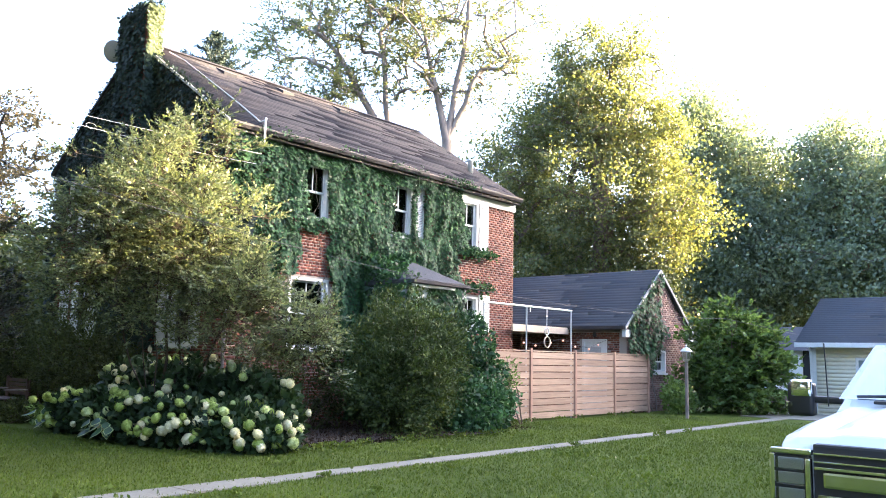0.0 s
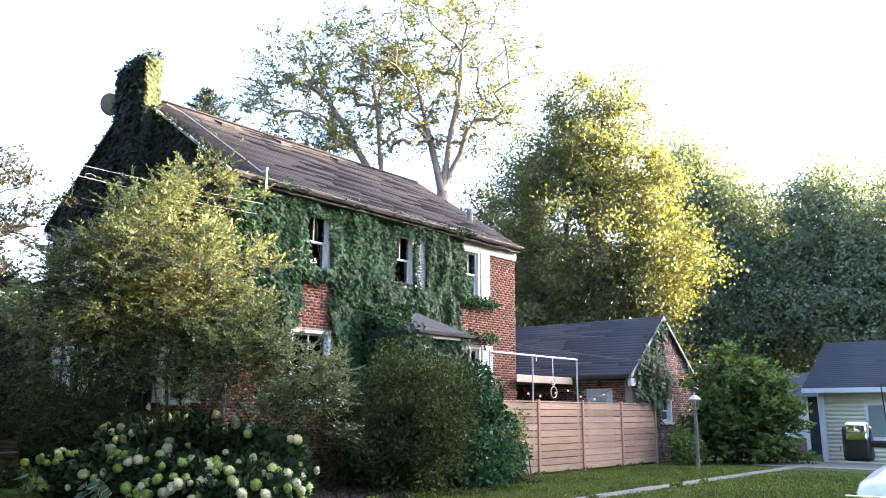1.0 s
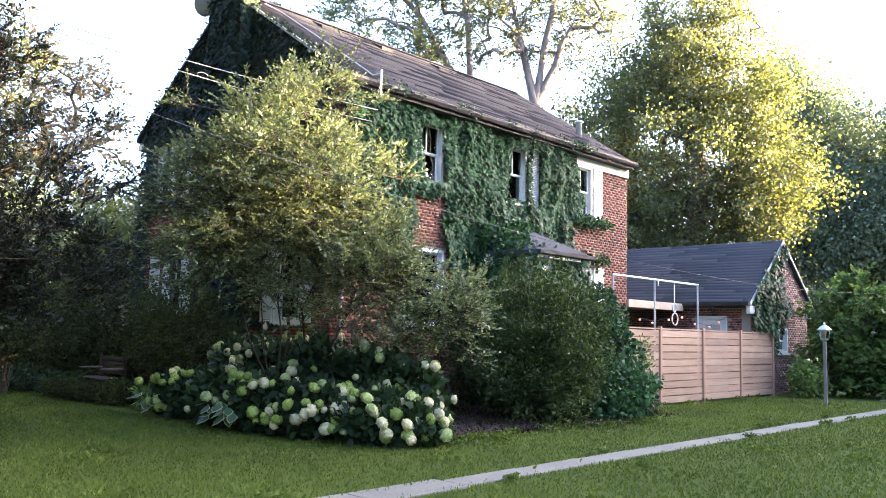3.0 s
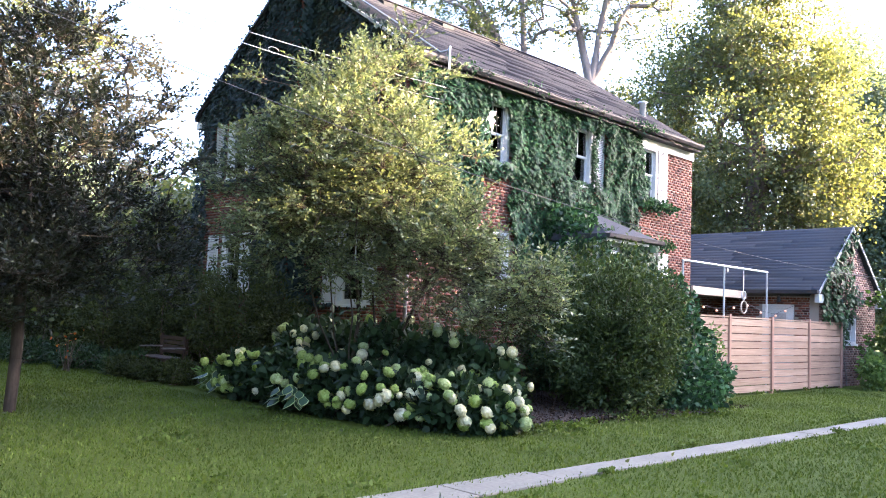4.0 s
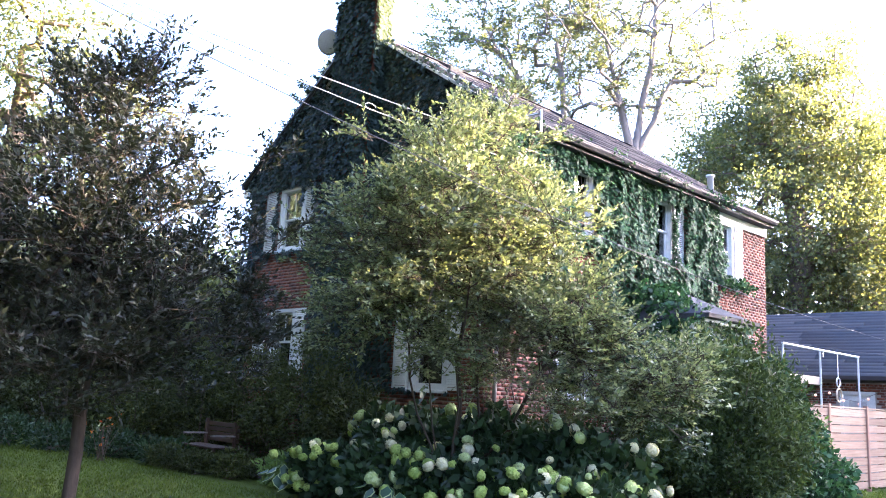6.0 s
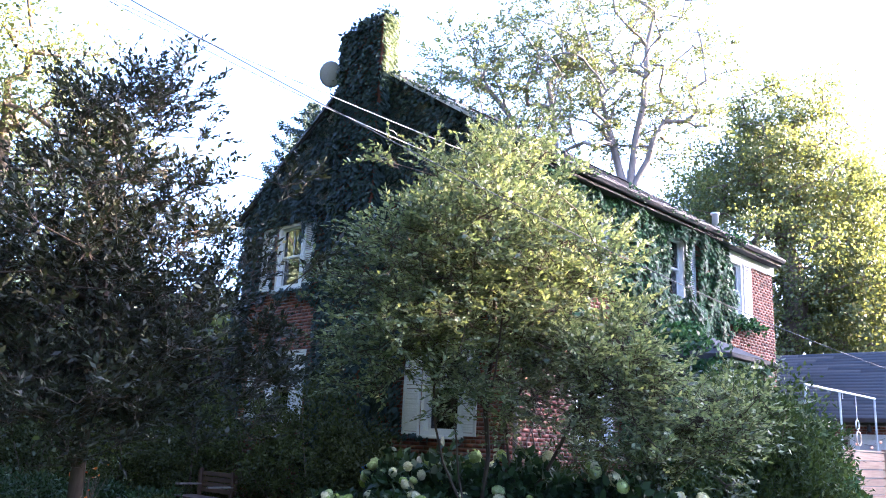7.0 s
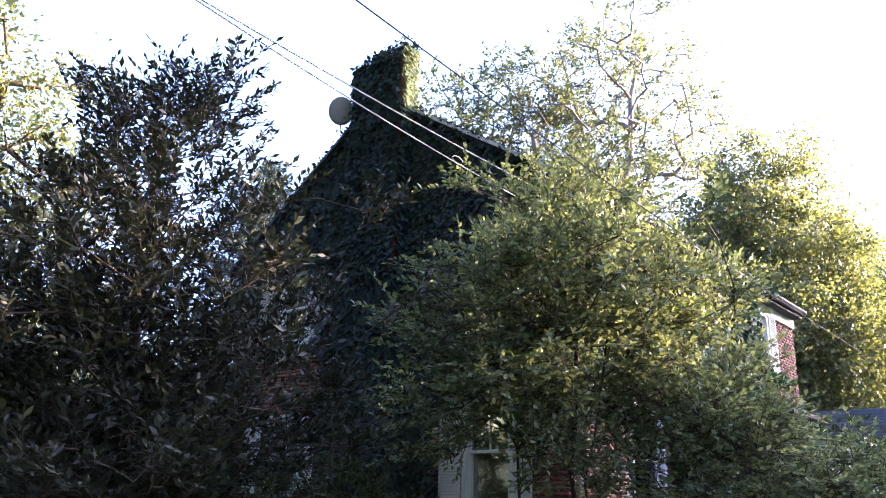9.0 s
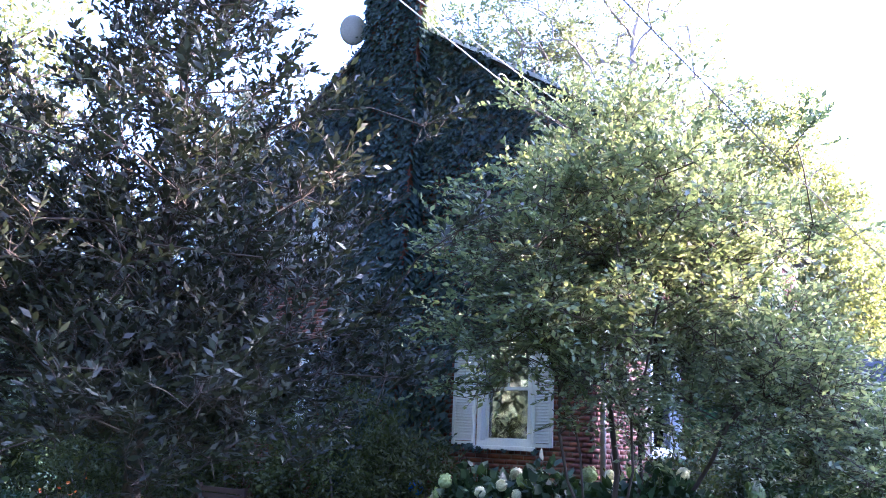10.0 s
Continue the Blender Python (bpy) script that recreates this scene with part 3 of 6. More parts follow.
def window(parent, axis, plane, u0, u1, z0, z1, name="window", cols=1, inset=0.07, sky_sheet=False):
    """A sash window: casing, sill, two sashes with bars, a pane in each."""
    w = part(name, box_frame(axis, plane, u0, u1, z0, z1, 0.07, -0.12, 0.025), M_WHITE, parent)
    p, q = on_wall(axis, plane, u0 - 0.06, u1 + 0.06, z0 - 0.06, z0, -0.10, 0.07)
    part("sill", box_bm(p, q, 0.008), M_WHITE, w)
    zm = (z0 + z1) / 2
    for k, (a, b) in enumerate(((z0 + 0.07, zm + 0.02), (zm - 0.02, z1 - 0.07))):
        dd = -inset - 0.035 * (1 - k)
        sash = box_frame(axis, plane, u0 + 0.07, u1 - 0.07, a, b, 0.045, dd - 0.03, dd)
        for i in range(1, cols + 1):
            uc = u0 + 0.07 + (u1 - u0 - 0.14) * i / (cols + 1)
            if k == 1 or cols > 1:
                p, q = on_wall(axis, plane, uc - 0.011, uc + 0.011, a + 0.04, b - 0.04, dd - 0.025, dd - 0.003)
                bm_box(sash, p, q)
        part("sash", sash, M_WHITE, w)
        p, q = on_wall(axis, plane, u0 + 0.11, u1 - 0.11, a + 0.04, b - 0.04, dd - 0.019, dd - 0.015)
        g = part("pane", box_bm(p, q), M_GLASS, w)
        g.visible_shadow = False
    # Pale sheet behind the upper sash stands in for the sky's reflection.
    if sky_sheet:
        p, q = on_wall(axis, plane, u0 + 0.05, u1 - 0.05, zm, z1 - 0.04, -0.30, -0.28)
        part("sky_sheet", box_bm(p, q), M_SKY_SHEET, w)
    return w


def box_frame(axis, plane, u0, u1, z0, z1, w, d0, d1):
    bm = bmesh.new()
    for a, b, c, d in ((u0, u1, z0, z0 + w), (u0, u1, z1 - w, z1), (u0, u0 + w, z0 + w, z1 - w), (u1 - w, u1, z0 + w, z1 - w)):
        p, q = on_wall(axis, plane, a, b, c, d, d0, d1)
        bm_box(bm, p, q)
    return bm


SLAT = {}


def shutter(parent, axis, plane, u0, u1, z0, z1, louvred=True, lean=0.0):
    """A shutter board: stiles and rails, and sloping slats each of its own."""
    sh = part("shutter", box_frame(axis, plane, u0, u1, z0, z1, 0.05, 0.012, 0.047), M_WHITE, parent, "white-painted louvred shutter")
    zm = (z0 + z1) / 2
    p, q = on_wall(axis, plane, u0 + 0.05, u1 - 0.05, zm - 0.03, zm + 0.03, 0.014, 0.045)
    part("rail", box_bm(p, q), M_WHITE, sh)
    wd = round(u1 - u0 - 0.10, 3)
    key = (axis, wd)
    if key not in SLAT:
        bm = bmesh.new()
        t = Matrix.Rotation(radians(-38), 4, "Y" if axis == "x" else "X") if axis == "x" else Matrix.Rotation(radians(-38), 4, "X")
        s = (0.008, wd, 0.05) if axis == "x" else (wd, 0.008, 0.05)
        bm_box(bm, [-x / 2 for x in s], [x / 2 for x in s], t)
        SLAT[key] = mesh_of("slat", bm, M_WHITE)
    for a, b in ((z0 + 0.06, zm - 0.04), (zm + 0.04, z1 - 0.06)):
        n = int((b - a) / 0.042)
        for i in range(n):
            z = a + (i + 0.5) * (b - a) / n
            p, q = on_wall(axis, plane, (u0 + u1) / 2, (u0 + u1) / 2, z, z, 0.029, 0.029)
            repeat("slat", SLAT[key], Matrix.Translation(p), sh)
    return sh


def stepped_roof(name, parent, material, y0, y1, x_eave, z_eave, x_ridge, z_ridge, course=0.15, thick=0.10, axis="y", seed=1, label=""):
    """One roof slope as overlapping rows of shingle tabs on a deck."""
    rng = random.Random(seed)
    bm = prism_bm([(x_eave, z_eave), (x_ridge, z_ridge), (x_ridge, z_ridge - thick), (x_eave, z_eave - thick)], axis, y0, y1)
    deck = part(name, bm, material, parent, label)
    run, rise = x_ridge - x_eave, z_ridge - z_eave
    L = math.hypot(run, rise)
    n = int(L / course)
    co, quads = [], []
    nx, nz = -rise / L, run / L
    if nz < 0:
        nx, nz = -nx, -nz
    for i in range(n):
        f0, f1 = i / n, min(1.0, (i + 1.02) / n)
        y = y0 - rng.uniform(0, 0.9)
        while y < y1:
            w = rng.uniform(2.6, 5.2)
            a, b = max(y, y0), min(y + w - 0.006, y1)
            y += w
            if b - a < 0.05:
                continue
            lift = 0.005
            pts = []
            for f, h in ((f0, lift), (f1, 0.0015), (f1, 0.001), (f0, 0.001)):
                pts.append((x_eave + run * f + nx * h, z_eave + rise * f + nz * h))
            base = len(co)
            for yy in (a, b):
                for px, pz in pts:
                    co.append((px, yy, pz) if axis == "y" else (yy, px, pz))
            quads += [[base, base + 1, base + 5, base + 4], [base + 3, base, base + 4, base + 7], [base, base + 3, base + 2, base + 1], [base + 4, base + 5, base + 6, base + 7]]
    ob = under(new("shingles", indexed_mesh("shingles", co, quads, material)), deck)
    tagged(ob, kind="stuff")
    return deck


# ---- the brick house ----
HX, HXL, HY, HYF = -14.5, -22.8, 8.95, 19.7
RX, RZ, EZ, EX, EXL = -18.65, 9.63, 6.69, -14.2, -23.1
RY = HYF - 0.04                      # far end of the roof
SL = (RZ - EZ) / (EX - RX)
house = thing("house", ((HX + HXL) / 2, (HY + HYF) / 2, 0), "two-storey red brick house overgrown with ivy", "house")
long_windows = [(11.05, 11.95, 4.86, 6.30, "a"), (14.05, 14.95, 4.86, 6.30, "b"), (17.0, 17.87, 4.86, 6.30, "c"), (10.85, 12.05, 1.75, 3.45, "d"), (17.2, 17.9, 2.44, 3.45, "e")]
brick_wall(house, "x", HX, HY, HYF, 0, 6.42, [w[:4] for w in long_windows], 0.28, M_BRICK, (17.0, 19.7, 4.0, 4.86), 3, None, "red brick wall in running bond")
gable_windows = [(-21.40, -20.42, 4.82, 6.30), (-21.40, -20.42, 1.95, 3.42), (-16.42, -15.46, 1.76, 3.44)]


def gable_top(u):
    return RZ - 0.06 - SL * abs(u - RX)


brick_wall(house, "y", HY, HXL, HX, 0, 6.42, gable_windows, 0.28, M_BRICK, (-15.2, -14.5, 0.2, 2.4), 5, None, "red brick gable wall")
part("gable", prism_bm([(HXL, 6.42), (HX, 6.42), (HX, 6.50), (RX, gable_top(RX)), (HXL, 6.50)], "y", HY, HY + 0.25), M_MORTAR, house)
part("wall", box_bm((HXL, HYF - 0.28, 0), (HX - 0.28, HYF, 6.42)), M_MORTAR, house)
part("gable", prism_bm([(HXL, 6.42), (HX, 6.42), (HX, 6.50), (RX, gable_top(RX)), (HXL, 6.50)], "y", HYF - 0.30, HYF - 0.05), M_BRICK, house)
part("wall", box_bm((HXL, HY + 0.28, 0), (HXL + 0.28, HYF - 0.28, 6.42)), M_MORTAR, house)
# Unseen floors and partitions, added in near black in place of unlit rooms.
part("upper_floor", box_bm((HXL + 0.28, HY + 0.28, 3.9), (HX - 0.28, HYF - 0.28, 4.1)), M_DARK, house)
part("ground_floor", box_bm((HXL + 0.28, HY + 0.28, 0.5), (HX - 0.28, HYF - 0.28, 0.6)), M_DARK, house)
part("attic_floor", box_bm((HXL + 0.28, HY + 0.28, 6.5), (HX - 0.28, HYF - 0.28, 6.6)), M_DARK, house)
part("unseen_partition", box_bm((-18.7, HY + 0.28, 0.6), (-18.6, HYF - 0.28, 6.5)), M_DARK, house)
# Added cross walls block daylight that would show from window to window.
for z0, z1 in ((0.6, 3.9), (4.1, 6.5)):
    part("unseen_partition", box_bm((-18.6, 10.3, z0), (HX - 0.28, 10.4, z1)), M_DARK, house)
for u0, u1, z0, z1, tag in long_windows:
    window(house, "x", HX, u0, u1, z0, z1, sky_sheet=tag in "cde")
for u0, u1, z0, z1 in gable_windows:
    window(house, "y", HY, u0, u1, z0, z1, cols=1)
for u0, u1, z0, z1 in ((17.92, 18.34, 4.86, 6.35), (15.0, 15.42, 4.86, 6.32), (17.95, 18.45, 2.44, 3.52)):
    shutter(house, "x", HX, u0, u1, z0, z1)
for u0, u1, z0, z1 in ((-22.0, -21.57, 4.82, 6.30), (-20.38, -20.0, 4.82, 6.30), (-22.1, -21.6, 1.95, 3.42), (-20.38, -19.98, 1.95, 3.42), (-16.88, -16.45, 1.76, 3.44), (-15.44, -15.10, 1.76, 3.44)):
    shutter(house, "y", HY, u0, u1, z0, z1)
part("frieze", box_bm((HX, HY, 6.28), (HX + 0.05, HYF + 0.02, 6.56)), M_WHITE, house, "white-painted frieze board")
stepped_roof("roof_slope", house, M_ROOF, HY - 0.12, RY, EX, EZ, RX, RZ, 0.15, 0.12, "y", 2, "brownish grey shingle roof slope")
stepped_roof("roof_slope", house, M_ROOF, HY - 0.12, RY, EXL, EZ, RX, RZ, 0.15, 0.12, "y", 3)
part("ridge_cap", prism_bm([(RX - 0.16, RZ - 0.06), (RX, RZ + 0.045), (RX + 0.16, RZ - 0.06), (RX, RZ + 0.02)], "y", HY - 0.12, RY), M_ROOF, house)
# Long-wall soffit takes the dark gutter colour: eave shade put into the colour.
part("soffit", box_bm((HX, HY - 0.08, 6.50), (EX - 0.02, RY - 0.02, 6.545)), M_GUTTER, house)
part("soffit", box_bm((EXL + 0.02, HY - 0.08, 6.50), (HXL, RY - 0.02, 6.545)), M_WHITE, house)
part("gutter", prism_bm([(EX - 0.01, 6.68), (EX + 0.11, 6.68), (EX + 0.11, 6.63), (EX + 0.07, 6.565), (EX - 0.01, 6.565)], "y", HY - 0.12, RY), M_GUTTER, house, "dark metal gutter")
part("gutter", prism_bm([(EXL + 0.01, 6.68), (EXL - 0.11, 6.68), (EXL - 0.11, 6.63), (EXL - 0.07, 6.565), (EXL + 0.01, 6.565)], "y", HY - 0.12, RY), M_GUTTER, house)
for s, xe in ((1, EX), (-1, EXL)):
    part("rake_board", prism_bm([(xe, EZ + 0.02), (RX, RZ + 0.02), (RX, RZ - 0.05), (xe, EZ - 0.05)], "y", HY - 0.16, HY - 0.122), M_GREYW if s > 0 else M_GUTTER, house)
# First return is dark likewise, in place of the eave's shade.
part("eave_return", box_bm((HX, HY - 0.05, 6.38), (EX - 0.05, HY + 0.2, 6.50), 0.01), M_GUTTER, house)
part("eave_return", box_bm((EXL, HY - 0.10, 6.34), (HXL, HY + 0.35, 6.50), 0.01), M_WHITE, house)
# chimney on the gable end
ch = part("chimney", box_bm((-19.08, 8.66, 0), (-17.86, 9.02, 10.14), 0.015), M_BRICK, house, "brick chimney stack wrapped in ivy")
part("chimney_cap", box_bm((-19.13, 8.61, 10.14), (-17.81, 9.07, 10.24), 0.012), M_CONC, ch)
cowl = lathe_bm([(0.10, 0), (0.10, 0.18), (0.20, 0.20), (0.02, 0.34)], (-18.62, 8.84, 10.24), 8)
part("cowl", cowl, M_GUTTER, ch)
# vent pipe and low vents on the roof
part("vent_pipe", lathe_bm([(0.09, -0.3), (0.09, 0.34), (0.12, 0.35), (0.12, 0.40), (0.05, 0.42)], (-15.55, 18.75, 7.58), 12), M_WHITE, house, "pale metal roof vent pipe", True)
for y in (11.2, 13.2, 15.4):
    x = -18.15
    part("roof_vent", prism_bm([(x - 0.2, RZ - SL * (x - 0.2 - RX) + 0.02), (x + 0.22, RZ - SL * (x + 0.22 - RX) + 0.09), (x + 0.22, RZ - SL * (x + 0.22 - RX) - 0.02), (x - 0.2, RZ - SL * (x - 0.2 - RX) - 0.02)], "y", y - 0.2, y + 0.2), M_DARK, house)
# service mast and downpipe at the near eave corner
part("service_mast", cable_bm([(-14.12, 9.6, 6.16), (-13.99, 9.59, 6.22), (-13.96, 9.58, 6.34), (-13.95, 9.56, 6.80), (-14.0, 9.62, 6.86), (-14.12, 9.7, 6.84)], 0.024, 8), M_GALV, house, "pale metal service mast", True)
part("downpipe", cable_bm([(-14.26, 9.15, 6.56), (-14.28, 9.15, 6.46), (-14.38, 9.12, 6.26), (-14.42, 9.12, 5.8), (-14.42, 9.12, 0.2)], 0.04, 8), M_GREYW, house, "weathered metal downpipe", True)

# entry canopy on the long side
porch = thing("entry_porch", (-13.6, 14.2, 0), "small enclosed entry porch with a hipped shingle roof", "porch")
PX, PY0, PY1 = -12.95, 13.15, 15.2
part("wall", box_bm((HX + 0.01, PY0, 0), (PX, PY0 + 0.12, 3.35)), M_WHITE, porch)
part("wall", box_bm((HX + 0.01, PY1 - 0.12, 0), (PX, PY1, 3.35)), M_WHITE, porch)
part("front_wall", box_bm((PX - 0.12, PY0 + 0.12, 0), (PX - 0.002, PY0 + 0.5, 3.35)), M_WHITE, porch)
part("front_wall", box_bm((PX - 0.12, PY1 - 0.5, 0), (PX - 0.002, PY1 - 0.12, 3.35)), M_WHITE, porch)
part("lintel", box_bm((PX - 0.12, PY0 + 0.5, 2.5), (PX - 0.002, PY1 - 0.5, 3.35)), M_WHITE, porch)
d = part("door", box_bm((PX - 0.10, PY0 + 0.5, 0.15), (PX - 0.05, PY1 - 0.5, 2.5), 0.006), M_WOODD, porch)
part("step", box_bm((PX, PY0 + 0.3, 0), (PX + 0.5, PY1 - 0.3, 0.15), 0.02), M_CONC, porch)


def hip_roof():
    bm = bmesh.new()
    x0, y0, y1, z0, zt = -12.72, 13.15, 15.30, 3.50, 4.16
    e = [bm.verts.new(p) for p in ((HX + 0.01, y0, z0), (x0, y0, z0), (x0, y1, z0), (HX + 0.01, y1, z0))]
    r = [bm.verts.new((HX + 0.01, y0 + 1.0, zt)), bm.verts.new((HX + 0.01, y1 - 1.0, zt)), bm.verts.new((HX + 0.5, (y0 + y1) / 2 - 0.1, zt)), bm.verts.new((HX + 0.5, (y0 + y1) / 2 + 0.1, zt))]
    lowv = [bm.verts.new(v.co - Vector((0, 0, 0.10))) for v in e]
    bm.faces.new((e[0], e[1], r[2], r[0]))
    bm.faces.new((e[1], e[2], r[3], r[2]))
    bm.faces.new((e[2], e[3], r[1], r[3]))
    bm.faces.new((r[0], r[2], r[3], r[1]))
    bm.faces.new(lowv[::-1])
    for i in range(3):
        bm.faces.new((e[i], lowv[i], lowv[i + 1], e[i + 1]))
    bmesh.ops.recalc_face_normals(bm, faces=bm.faces)
    return bm


part("roof", hip_roof(), M_ROOF2, porch, "dark grey shingle hip roof")
part("fascia", box_bm((-12.90, 13.2, 3.34), (-12.74, 15.24, 3.40)), M_WHITE, porch)
part("gutter", prism_bm([(-12.72, 3.50), (-12.62, 3.50), (-12.63, 3.42), (-12.72, 3.40)], "y", 13.15, 15.30), M_GUTTER, porch)

# satellite dish beside the chimney
dish = thing("satellite_dish", (-19.35, 8.75, 9.2), "dark round satellite dish on a chimney arm", "satellite dish")
bm = bmesh.new()
rings = []
for i in range(6):
    r = 0.30 * i / 5
    rings.append([bm.verts.new((r * math.cos(a * 0.3927) * 0.86, 0.35 * r * r, r * math.sin(a * 0.3927))) for a in range(16)])
for a, b in zip(rings, rings[1:]):
    for k in range(16):
        bm.faces.new((a[k], a[(k + 1) % 16], b[(k + 1) % 16], b[k]))
bmesh.ops.remove_doubles(bm, verts=bm.verts, dist=0.0005)
bmesh.ops.solidify(bm, geom=bm.faces[:], thickness=0.012)
bmesh.ops.transform(bm, matrix=Matrix.Translation((-19.50, 8.62, 9.45)) @ Euler((radians(15), 0, radians(45))).to_matrix().to_4x4(), verts=bm.verts)
part("reflector", bm, M_DISH, dish, "", True)
part("arm", cable_bm([(-19.05, 8.9, 9.25), (-19.4, 8.8, 9.3), (-19.5, 8.66, 9.45)], 0.02, 6), M_GUTTER, dish)
part("feed_arm", cable_bm([(-19.5, 8.62, 9.12), (-19.72, 8.82, 9.18), (-19.76, 8.86, 9.38)], 0.012, 5), M_GUTTER, dish)

# ---- brick garage behind the fence ----
GX, GY0, GY1, GYR, GZE, GZR = -12.2, 22.8, 27.25, 25.05, 2.77, 4.85
garage = thing("garage", (-15.2, 25.0, 0), "brown brick garage with a steep slate-grey shingle roof", "garage")
GS = (GZR - GZE) / (GYR - 22.5)


def ggable(u):
    return GZR - 0.05 - GS * abs(u - GYR)


brick_wall(garage, "x", GX, GY0, GY1, 0, 2.6, [(24.68, 25.55, 1.27, 2.05)], 0.25, M_BRICK2, None, 7, ggable, "brown brick gable wall")
part("gable", prism_bm([(GY0, 2.6), (GY1, 2.6), (GYR, GZR - 0.05)], "x", GX - 0.25, GX), M_MORTAR, garage)
# House's red brick here: the string lights' reddish glow put into the wall colour.
brick_wall(garage, "y", GY0, -18.4, GX - 0.25, 0, 2.6, [(-13.85, -12.92, 0.0, 2.36)], 0.2, M_BRICK, None, 8)
part("wall", box_bm((-18.4, GY1 - 0.2, 0), (GX - 0.25, GY1, 2.6)), M_MORTAR, garage)
part("wall", box_bm((-18.4, GY0 + 0.2, 0), (-18.2, GY1 - 0.2, 2.6)), M_MORTAR, garage)
window(garage, "x", GX, 24.68, 25.55, 1.27, 2.05, cols=1)
gd = part("door", box_frame("y", GY0, -13.85, -12.92, 0, 2.36, 0.09, -0.1, 0.02), M_WHITE, garage, "white panelled side door")
part("door_leaf", box_bm((-13.76, GY0 + 0.04, 0.02), (-13.01, GY0 + 0.08, 2.27), 0.004), M_WHITE, gd)
part("panel", box_bm((-13.62, GY0 + 0.03, 1.25), (-13.15, GY0 + 0.038, 2.1), 0.003), M_GREYW, gd)
stepped_roof("roof_slope", garage, M_ROOF2, -18.6, GX + 0.12, 22.5, GZE, GYR, GZR, 0.15, 0.10, "x", 4, "slate-grey shingle roof slope")
stepped_roof("roof_slope", garage, M_ROOF2, -18.6, GX + 0.12, 27.6, GZE, GYR, GZR, 0.15, 0.10, "x", 5)
for ye in (22.5, 27.6):
    part("rake_board", prism_bm([(ye, GZE - 0.01), (GYR, GZR - 0.01), (GYR, GZR - 0.11), (ye, GZE - 0.11)], "x", GX + 0.122, GX + 0.15), M_GREYW, garage, "weathered grey-white rake board")
part("gutter", prism_bm([(22.5, 2.77), (22.39, 2.77), (22.40, 2.67), (22.5, 2.66)], "x", -18.6, GX + 0.12), M_GUTTER, garage)
part("eave_return", box_bm((GX + 0.0, 22.5, 2.42), (GX + 0.13, 22.85, 2.66), 0.01), M_WHITE, garage)
part("eave_return", box_bm((GX + 0.0, 27.2, 2.42), (GX + 0.13, 27.6, 2.66), 0.01), M_WHITE, garage)
part("wall_lamp", lathe_bm([(0.02, 0), (0.07, 0.03), (0.05, 0.16), (0.02, 0.2)], (-13.3, 22.66, 2.42), 8), M_GUTTER, garage)

# breezeway between house and garage
bw = thing("breezeway", (-15.3, 21.2, 0), "flat-roofed breezeway with a beige fascia board", "breezeway")
part("roof", box_bm((-17.0, 19.72, 2.64), (-14.24, 22.48, 2.70)), M_GUTTER, bw)
part("fascia", box_bm((-14.24, 19.30, 2.50), (-14.18, 22.46, 2.72), 0.006), M_BEIGE, bw, "weathered beige fascia board")
brick_wall(bw, "x", -16.2, 19.72, 22.48, 0, 2.6, [], 0.15, M_BRICK, None, 12)
part("beam", box_bm((-16.19, 20.6, 2.5), (-14.25, 20.75, 2.63)), M_BEIGE, bw)
part("beam", box_bm((-16.19, 21.6, 2.5), (-14.25, 21.75, 2.63)), M_BEIGE, bw)


def warm_bulb():
    m, nt, bs = mat_base("bulb_glow")
    bs.inputs["Base Color"].default_value = (0.9, 0.6, 0.4, 1)
    bs.inputs["Emission Color"].default_value = (1.0, 0.32, 0.14, 1)
    bs.inputs["Emission Strength"].default_value = 0.07
    return m


M_BULB = warm_bulb()
lights = thing("string_lights", (-13.2, 20.5, 2.2), "string of small warm glowing bulbs", "string lights")
pts = [(-14.1, 19.75, 2.2), (-13.9, 20.1, 2.12), (-13.6, 20.5, 2.22), (-13.4, 20.9, 2.30), (-13.2, 21.3, 2.12), (-13.0, 21.8, 2.05), (-12.9, 22.2, 2.2), (-12.8, 22.7, 2.35)]
part("cord", cable_bm(pts, 0.006, 4), M_BLACK, lights)
for p in pts[:7]:
    bm = bmesh.new()
    bmesh.ops.create_icosphere(bm, subdivisions=2, radius=0.034, matrix=Matrix.Translation((p[0], p[1], p[2] - 0.05)))
    part("bulb", bm, M_BULB, lights)

# ---- fence ----
fence = thing("fence", (-12.0, 19.5, 0), "horizontal cedar board privacy fence with square posts", "fence")
FP = [15.2, 17.12, 19.35, 21.62, 23.85]
FX = -12.0
rngf = random.Random(9)
for y in FP:
    part("post", box_bm((FX - 0.045, y - 0.045, -0.1), (FX + 0.05, y + 0.045, 1.93), 0.006), M_POST, fence)
for a, b in zip(FP, FP[1:]):
    z = 0.06
    for i in range(10):
        h = 0.176
        dx = rngf.uniform(-0.003, 0.003)
        part("board", box_bm((FX - 0.012 + dx, a + 0.047, z), (FX + 0.012 + dx, b - 0.047, z + h - 0.009 - rngf.uniform(0, 0.009)), 0.003), M_CEDAR, fence)
        z += h + 0.003
    part("top_rail", box_bm((FX - 0.03, a + 0.047, z), (FX + 0.03, b - 0.047, z + 0.035), 0.003), M_CEDAR, fence)
for i in range(10):
    part("board", box_bm((-12.06 - 2.3, 15.188, 0.06 + i * 0.179), (-12.06, 15.212, 0.06 + i * 0.179 + 0.168), 0.003), M_CEDAR, fence)
    part("board", box_bm((-12.19, 23.90, 0.06 + i * 0.179), (-12.05, 23.92, 0.06 + i * 0.179 + 0.168), 0.003), M_CEDAR, fence)

gym = thing("pipe_frame", (-12.12, 17.3, 0), "galvanised pipe frame with hanging rings behind the fence", "exercise frame")
